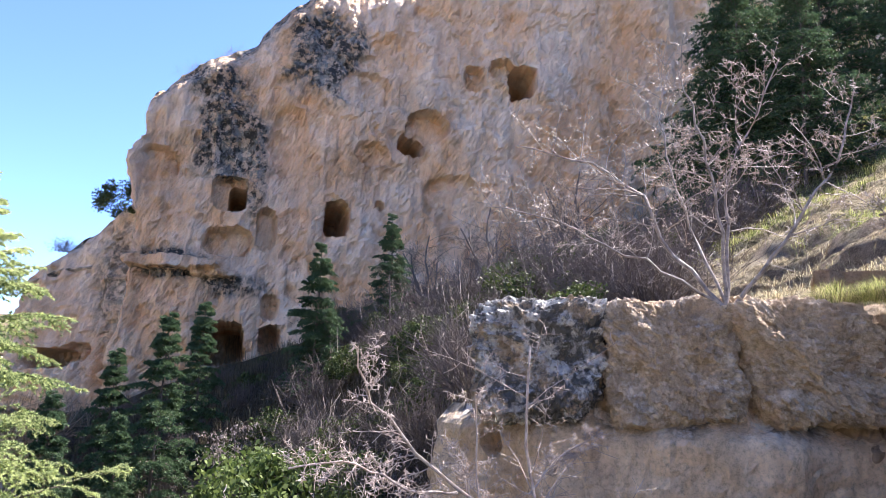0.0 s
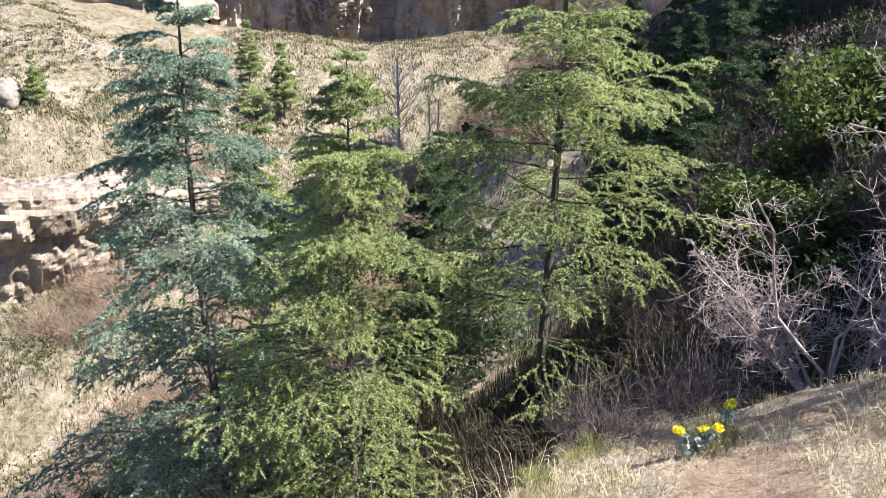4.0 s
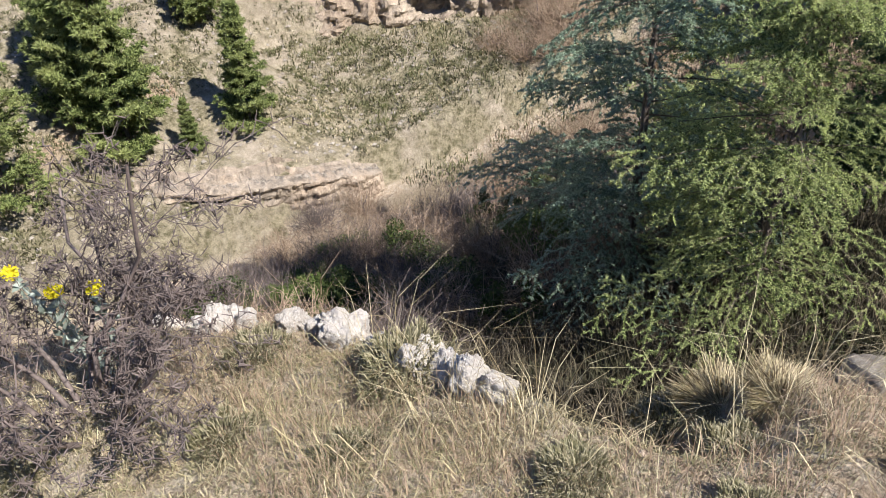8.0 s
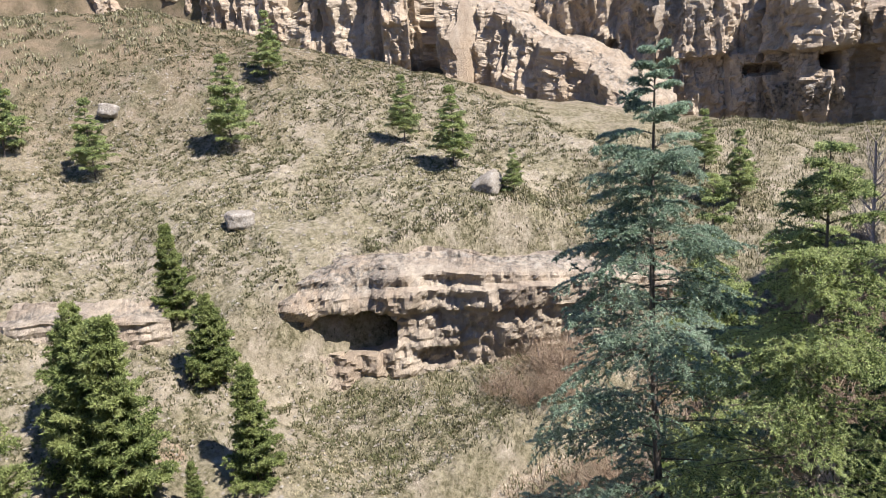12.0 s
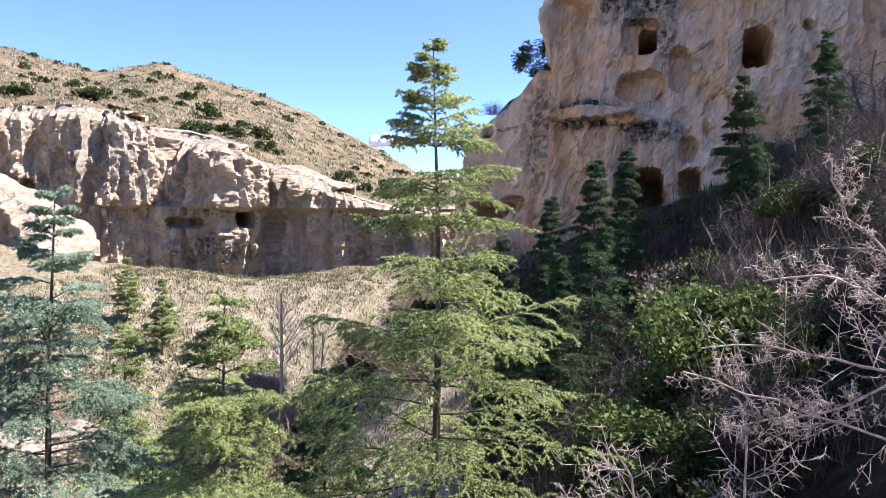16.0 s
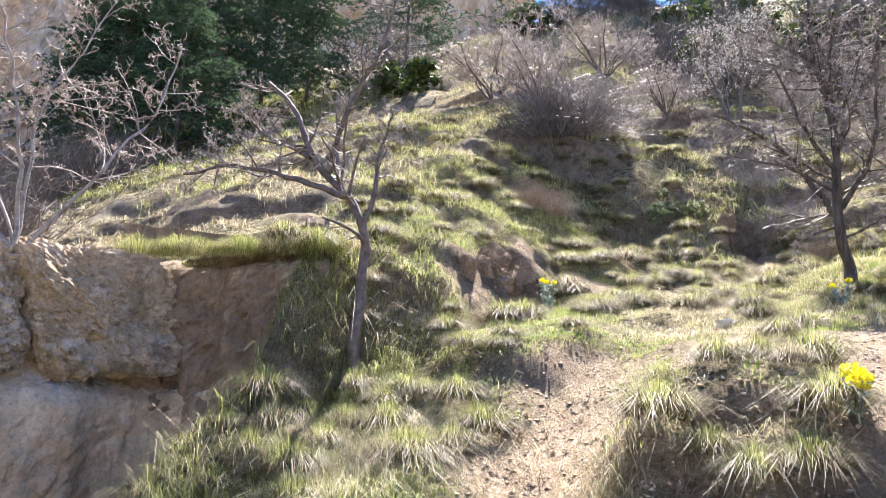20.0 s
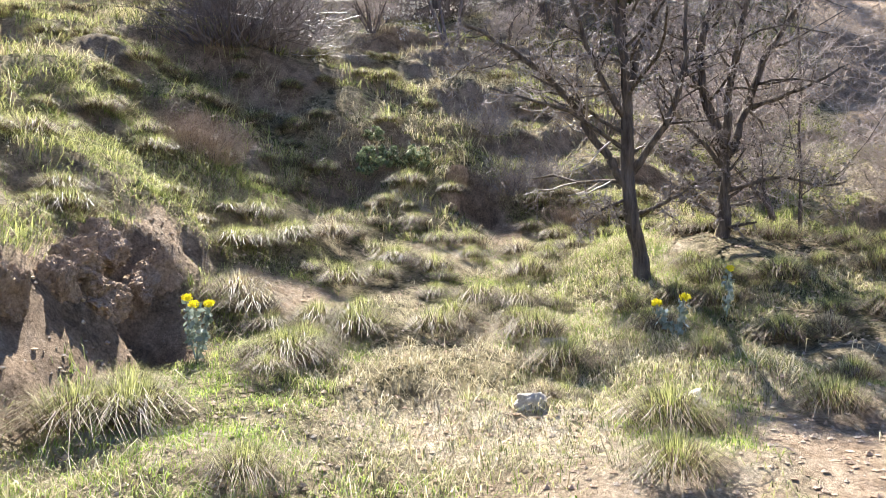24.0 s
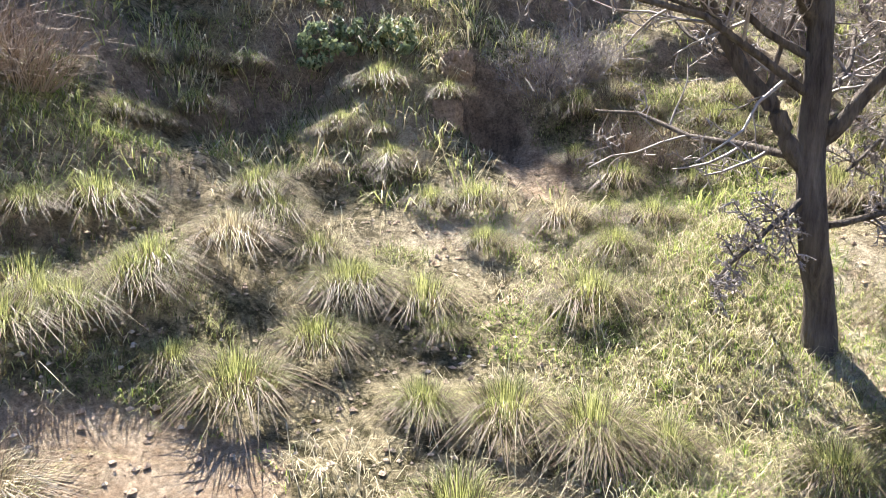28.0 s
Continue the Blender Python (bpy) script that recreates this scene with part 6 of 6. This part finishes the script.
tufts_at("scarp_grass", "overhanging dry and green grass on the earth scarp", thin_out(scarp_spots, 85, -0.1), 14, 0.12, 0.1, 87, GRASS, 0.0022, 2.1)
lip_spots = np.concatenate([box_spots(3.4, 6.3, 1.95, 3.3, 1500, g1), box_spots(2.2, 4.6, 1.5, 2.9, 700, g1)])
tufts_at("lip_grass", "long green and straw grass on the lip of a hollow", thin_out(lip_spots, 207, -0.15, 1.3), 10, 0.16, 0.11, 208, GRASS, 0.0018, 1.8)
tufts_at("lip_straw", "bleached straw grass on the lip of a hollow", thin_out(lip_spots, 209, 0.05, 1.3), 8, 0.2, 0.11, 210, STRAW, 0.0014, 2.3)
hollow_spots = np.concatenate([box_spots(4.2, 6.3, 3.1, 4.1, 260, g1), box_spots(5.6, 6.7, 3.4, 5.0, 240, g1)])
tufts_at("hollow_grass", "long green grass on the side of the hollow", thin_out(hollow_spots, 215, -0.2, 1.6), 11, 0.2, 0.1, 216, GRASS, 0.002, 2.1)
tufts_at("hollow_straw", "bleached straw grass hanging over the scarp", thin_out(hollow_spots, 217, 0.0, 1.6), 8, 0.32, 0.1, 218, STRAW, 0.0016, 3.0)
mound_spots = box_spots(4.4, 5.15, -0.3, 1.05, 260, g1)
mound_spots = thin_out(mound_spots[np.hypot((mound_spots[:, 0] - 5.02) / 0.22, (mound_spots[:, 1] - 0.45) / 0.4) > 1], 205, -0.1, 2.5)
tufts_at("mound_straw", "arching straw grass hanging over a turf mound", mound_spots[:130], 9, 0.17, 0.07, 211, STRAW, 0.0013, 2.6)
tufts_at("mound_grass", "green grass sprouting from a turf mound", mound_spots[:50], 10, 0.11, 0.06, 213, GRASS, 0.0015, 1.8)
hill_spots = np.array(polar_spots(-62, -12, 4, 85, 6000, 90))
tufts_at("hill_scrub", "low dry scrub dotted over the far hillside", hill_spots, 6, 0.45, 0.5, 91, SCRUB, 0.07, 1.0, "scrub")
shelf_spots = box_spots(3.6, 12, 5.2, 12, 3000, g1)
tufts_at("ledge_grass", "yellow-green grass on top of the rock ledge", thin_out(shelf_spots, 77, 0.02), 12, 0.14, 0.1, 78, STRAW, 0.003, 1.6)

crowns = [tussock("blade_tuft", 0.15, 0.17, 200 + k, GRASS if k < 5 else STRAW, 720, (0.4, 1.8), 0.0010) for k in range(6)]
skirts = [tussock("skirt", 0.15, 0.21, 210 + k, STRAW if k == 1 else GRASS, 110, (1.6, 3.0), 0.0008, 0.5) for k in range(3)]
# wider dark brown blades that ring the foot of each tussock
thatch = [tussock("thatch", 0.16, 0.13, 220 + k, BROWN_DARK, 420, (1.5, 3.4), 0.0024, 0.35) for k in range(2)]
tp = off_path(box_spots(3.5, 13.5, -2.6, 4.8, 230, g1))
tp = np.concatenate([tp, box_spots(11.5, 17.5, -2.5, 9, 130, g1), np.array([[4.72, 0.51], [4.75, 0.88], [4.7, 0.11], [5.3, 0.82], [5.4, 0.55], [4.98, 0.02], [5.3, 0.2], [4.62, 0.32], [5.1, 0.95], [4.52, 0.7], [4.5, 0.1], [4.46, 0.45], [4.6, -0.2], [4.85, 0.75], [4.42, 0.25], [5.7, 2.2], [6.2, 1.75], [6.15, 2.1], [6.2, 2.4], [5.3, 2.5], [4.9, 2.4], [5.0, 2.9], [5.35, 3.15], [5.6, 3.35], [4.7, 2.75], [5.2, 3.4], [4.5, 3.1], [5.7, 3.0], [4.85, 3.35], [5.95, 4.25], [5.6, 2.7], [6.1, 4.0], [6.3, 3.75], [6.7, 3.9], [5.9, 4.5], [9.2, 2.45], [9.35, 2.25], [9.15, 2.2], [10.08, 1.33], [10.27, 2.5], [10.85, 2.9], [10.6, 3.1], [10.3, 2.95], [9.5, -0.1], [9.8, -0.05], [9.6, -0.6], [9.3, -1.2], [13.1, 1.35], [9.6, 1.2], [9.9, 0.7], [10.4, 1.8], [11.0, 0.6], [11.6, 1.1], [11.3, 2.2], [12.2, 1.7], [0.3, 4.0]])])
WAY = np.array([r[1:3] for r in PATH])
tp = np.array([p for p in tp if open_ground(p[0], p[1]) < 0.5 and np.hypot(*(WAY - p).T).min() > 0.4 and not (5.8 > p[0] > 2.0 and p[1] > 3.7)])
for k, (x, y) in enumerate(tp):
    s = 0.5 + 0.5 * ((k * 37) % 11) / 10
    ob = thing("grass_tussock", "tuft of long arching green and straw grass" if k % 6 < 4 else "tuft of dry straw-coloured grass", "grass", None, level(float(x), float(y), 0.02), "grass tussocks on the slope")
    part("blade_tuft", crowns[k % 6 if k % 12 != 5 else 0], ob)
    part("skirt", skirts[k % 3], ob, "bleached straw hanging around the rim")
    part("thatch", thatch[k % 2], ob, "dark brown blades at the base")
    ob.scale = (s, s, s)
    ob.rotation_euler[2] = k * 1.1

# ---- spurge in flower ----


def spurge(base, stems, seed, height=0.36, head=1.0):
    rg = np.random.default_rng(seed)
    ob = thing("flowering_spurge", "grey-green spurge with bright yellow flower heads", "flower", None, base, "flowering spurges")
    for k in range(stems):
        a = rg.uniform(0, 6.28)
        P = bent_lines(np.zeros((1, 3)), np.array([[math.cos(a) * 0.5, math.sin(a) * 0.5, 1.0]]), np.array([height * rg.uniform(0.7, 1.1)]), 6, rg, 0.12, 0.05)
        stem = part("stem", mesh_of("stem", *tubes(P, np.full((1, 6), 0.006), 5), GLAUCOUS, True), ob)
        n = 60
        q, d = on_lines(P, np.zeros(n, int), rg.uniform(0.25, 0.95, n))
        part("leaf_whorl", mesh_of("leaf_whorl", *dabs(q + rg.normal(size=(n, 3)) * 0.016, 0.022, rg), GLAUCOUS), stem)
        v = unit(rg.normal(size=(170, 3))) * np.array([0.055, 0.055, 0.04]) * head * rg.random((170, 1)) ** 0.3
        part("flower_head", mesh_of("flower_head", *dabs(P[0, -1] + np.array([0, 0, 0.01]) + v, 0.013 * head, rg), YELLOW), stem, "dense yellow flower head")
    return ob


spurge(level(4.98, -0.08), 3, 301, 0.30)
spurge(level(8.45, 2.52), 3, 302, 0.32, 0.55)
spurge(level(9.0, -0.15), 2, 303, 0.28, 0.6)
spurge(level(9.35, -0.55), 1, 310, 0.28, 0.5)
spurge(level(0.5, 6.1), 3, 304, 0.3)
spurge(level(0.1, 6.4), 2, 305, 0.3)
spurge(level(-2.6, 0.15), 3, 306, 0.6, 0.6)
spurge(level(2.6, 2.9), 2, 307, 0.3)


# ---- low growth of the shaded slope and the ravine ----
brush_spots = box_spots(-8, 15, 5.5, 33, 9000, g1)
bx, by = brush_spots[:, 0], brush_spots[:, 1]
brush_spots = brush_spots[(bx > stream_x(by) + 5) & ~((bx > 3.4) & (by < 13 + 0.4 * np.maximum(bx - 9, 0))) & ~((bx > 1.8) & (bx < 5) & (by < 9.5)) & (bx > ledge_edge(by) - 6)]
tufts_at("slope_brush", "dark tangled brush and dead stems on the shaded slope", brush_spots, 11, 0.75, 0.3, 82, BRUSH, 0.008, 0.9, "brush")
drop_spots = box_spots(-14, 2, -6, 14, 5000, g1)
drop_spots = drop_spots[(drop_spots[:, 0] < ledge_edge(drop_spots[:, 1]) - 1.3) & (drop_spots[:, 0] > stream_x(drop_spots[:, 1]) + 2)]
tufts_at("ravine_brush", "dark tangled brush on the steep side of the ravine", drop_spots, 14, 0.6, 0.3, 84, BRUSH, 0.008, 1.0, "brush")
valley_spots = box_spots(-32, 0, 14, 62, 6500, g1)
valley_spots = valley_spots[valley_spots[:, 0] < stream_x(valley_spots[:, 1]) + 15]
tufts_at("valley_scrub", "dry scrub and long grass on the valley floor", valley_spots, 13, 0.30, 0.45, 86, SCRUB_DARK, 0.020, 1.2, "scrub")

# ---- cushion plants and dry stalks on the brink ----


def cushion(name, radius, seed, material, leaves=1500, leaf=0.012, spiny=False):
    rg = np.random.default_rng(seed)
    v = unit(rg.normal(size=(leaves, 3)))
    v[:, 2] = np.abs(v[:, 2])
    lump = 1 + 0.25 * np.sin(v[:, 0] * 5 + seed) * np.sin(v[:, 1] * 6 + seed)
    C = v * (radius * lump * rg.uniform(0.75, 1.0, leaves))[:, None] * np.array([1, 1, 0.62])
    if spiny:
        P = np.stack([C * 0.25, C * 0.7, C * rg.uniform(0.95, 1.2, (leaves, 1)) + rg.normal(size=(leaves, 3)) * 0.02], 1)
        return mesh_of(name, *tubes(P, np.tile([[0.003, 0.002, 0.0012]], (leaves, 1)), 3), material)
    a = np.arctan2(v[:, 1], v[:, 0]) + rg.normal(size=leaves) * 0.6
    return mesh_of(name, *blades(C * 0.85, np.full(leaves, leaf * 3.5) * rg.uniform(0.6, 1.3, leaves), rg, leaf * 0.22, 0.9, 1.0, a), material)


soft = [cushion("cushion_plant", 0.16, 400 + k, SCRUB) for k in range(3)]
for k, (x, y, s) in enumerate(((-1.75, 0.95, 1.35), (-1.3, 1.25, 0.9), (-2.3, 0.6, 1.0), (-0.95, 0.95, 0.8), (-1.9, 0.3, 0.9), (-0.75, 1.45, 1.0), (-1.15, 1.75, 1.1), (-2.6, 0.9, 0.9), (-0.55, 1.15, 0.7), (-1.5, 0.55, 0.7), (-0.3, 1.55, 0.8), (-2.0, 1.3, 0.7), (0.1, 1.9, 0.9), (-0.9, 0.5, 0.6), (-2.3, -0.3, 0.9), (3.2, 0.2, 0.7), (2.9, 1.6, 0.9), (2.6, 1.9, 0.8), (3.1, 2.1, 1.0), (3.6, 2.3, 0.8))):
    ob = thing("cushion_plant", "low grey-green cushion plant on dry soil", "plant", soft[k % 3], level(x, y, -0.02), "cushion plants on the dry ground")
    ob.scale = (s, s, s)
    ob.rotation_euler[2] = k * 1.3
thistle = cushion("spiny_shrub", 0.3, 410, STRAW, 1900, 0.012, True)
for k, (x, y, s) in enumerate(((-1.0, 1.78, 0.6), (-0.9, 1.95, 0.5), (-1.12, 1.66, 0.45), (-0.8, 1.72, 0.4))):
    ob = thing("spiny_shrub", "dry straw-coloured spiny shrub on the brink", "shrub", thistle, level(x, y, -0.02), "spiny shrubs on the brink")
    ob.scale = (s, s, s)
    ob.rotation_euler[2] = k * 2.0
stalk_spots = np.concatenate([box_spots(-1.9, -1.1, 0.75, 1.12, 26, g1), box_spots(-1.15, -0.7, 1.2, 2.0, 30, g1), box_spots(-0.7, -0.45, 2.2, 3.6, 22, g1)])
tufts_at("brink_stalks", "long thin dry grass stalks leaning over the brink", stalk_spots, 9, 0.42, 0.10, 88, STRAW, 0.0011, 1.3)
herb_spots = thin_out(ledge_spots, 203, 0.1, 1.6)
tufts_at("brink_herbs", "thin brown stems of dead herbs on the stony turf", herb_spots, 7, 0.11, 0.06, 204, BROWN, 0.0009, 1.0)
tufts_at("brink_moss", "low grey-green mats of moss and thyme", thin_out(ledge_spots, 205, 0.2, 1.2), 20, 0.022, 0.09, 206, SCRUB_DARK, 0.0022, 1.4)

# ---- burrow in the bank ----
crag = [stone_mesh("scarp_rock", 1.0, 0.8, 0.75, 170 + k, EARTH, 24, 4.0, 0.3, 0.5) for k in range(3)]
for k, (x, y, r) in enumerate(((8.30, 3.02, 0.17), (8.20, 3.12, 0.15), (8.42, 3.22, 0.14), (8.92, 3.08, 0.15), (8.75, 3.25, 0.16), (9.05, 3.0, 0.12), (8.0, 3.05, 0.13), (7.6, 3.05, 0.12), (13.0, 1.35, 0.12), (13.35, 1.3, 0.14))):
    ob = thing("scarp_rock", "rough brown rock sticking out of the earth bank by a burrow", "rock", crag[k % 3], level(x, y, -0.03), "rocks in the earth bank")
    ob.scale = (r * 1.05, r * 1.05, r * 0.85)
    ob.rotation_euler = (0.3 * k, 0.2 * k, 1.1 * k)

for k in range(27):
    ob = thing("ledge_tussock", "dry grass tuft hanging over the rock ledge", "grass", crowns[(0, 5, 1, 5, 3)[k % 5]], (5.3 + 0.038 * k + 0.08 * math.sin(k * 5.3), 4.95 - 0.056 * k + 0.08 * math.sin(k * 3.1), 1.30 + 0.005 * k), "grass tufts on the rock ledge")
    size = 0.6 + 0.45 * ((k * 7) % 5) / 4
    ob.scale = (size, size, size * 0.9)
    ob.rotation_euler[2] = k * 1.7
upper_spots = box_spots(8, 26, 12, 24, 4200, g1)
tufts_at("upper_slope_grass", "long dry grass on the slope below the cliff", thin_out(upper_spots, 93, -0.2), 14, 0.24, 0.2, 94, GRASS, 0.007, 1.4)
ridge_spots = box_spots(22, 34, -14, 14, 4500, g1)
tufts_at("ridge_grass", "dry grass and scrub on the hillside above the bank", ridge_spots, 12, 0.3, 0.3, 96, SCRUB, 0.010, 1.3)

near_brink = box_spots(-0.7, 2.4, 2.0, 5.6, 2600, g1)
near_brink = near_brink[near_brink[:, 0] > ledge_edge(near_brink[:, 1]) + 0.15]
tufts_at("edge_straw", "dry straw grass on the slope beside the ravine", thin_out(near_brink, 98, 0.1, 1.4), 12, 0.08, 0.09, 99, STRAW, 0.0016, 1.8)
for k in range(22):
    y = 2.1 + 0.15 * k
    ob = thing("grass_tussock", "tuft of dry straw-coloured grass", "grass", crowns[4 + k % 2], level(float(ledge_edge(y)) + 0.18 + 0.14 * math.sin(k * 2.7), y, 0.02), "grass tussocks on the slope")
    z = 0.3 + 0.3 * ((k * 5) % 7) / 6
    ob.scale = (z, z, z * 1.2)
    ob.rotation_euler[2] = k * 1.9
spurge(level(0.15, 3.75), 3, 308, 0.22, 0.55)
spurge(level(0.35, 4.3), 2, 309, 0.22, 0.55)

outer_spots = thin_out(box_spots(-100, -64, -20, 45, 6000, g1), 161, -0.2, 0.35)
tufts_at("outer_slope_scrub", "low grey-green scrub on the upper dry slope", outer_spots, 12, 0.4, 0.4, 162, SCRUB, 0.045, 1.1, "scrub")
scatter(spots_in(-21.5, -15.5, 3, 13, 26, 163), thick_brown + thick_grey + boxb[:1], "gully_thicket", "tangled leafless thicket along the dry gully", "thicket", "thickets along the stream", (0.7, 1.15), 164)

# ---- straw lying flat ----
flat_spots = np.concatenate([box_spots(3, 15, -3.5, 4.8, 3600, g1), box_spots(-3.5, 2.2, -1.5, 4.5, 900, g1), box_spots(12, 19, -4, 9, 2200, g1)])
flat_spots = flat_spots[(flat_spots[:, 0] > ledge_edge(flat_spots[:, 1]) + 0.2)]
flat = tufts_at("fallen_straw", "pale dry straw lying flat on the ground", thin_out(flat_spots, 171, -0.2, 1.1), 8, 0.11, 0.12, 172, STRAW, 0.0019, 2.6)
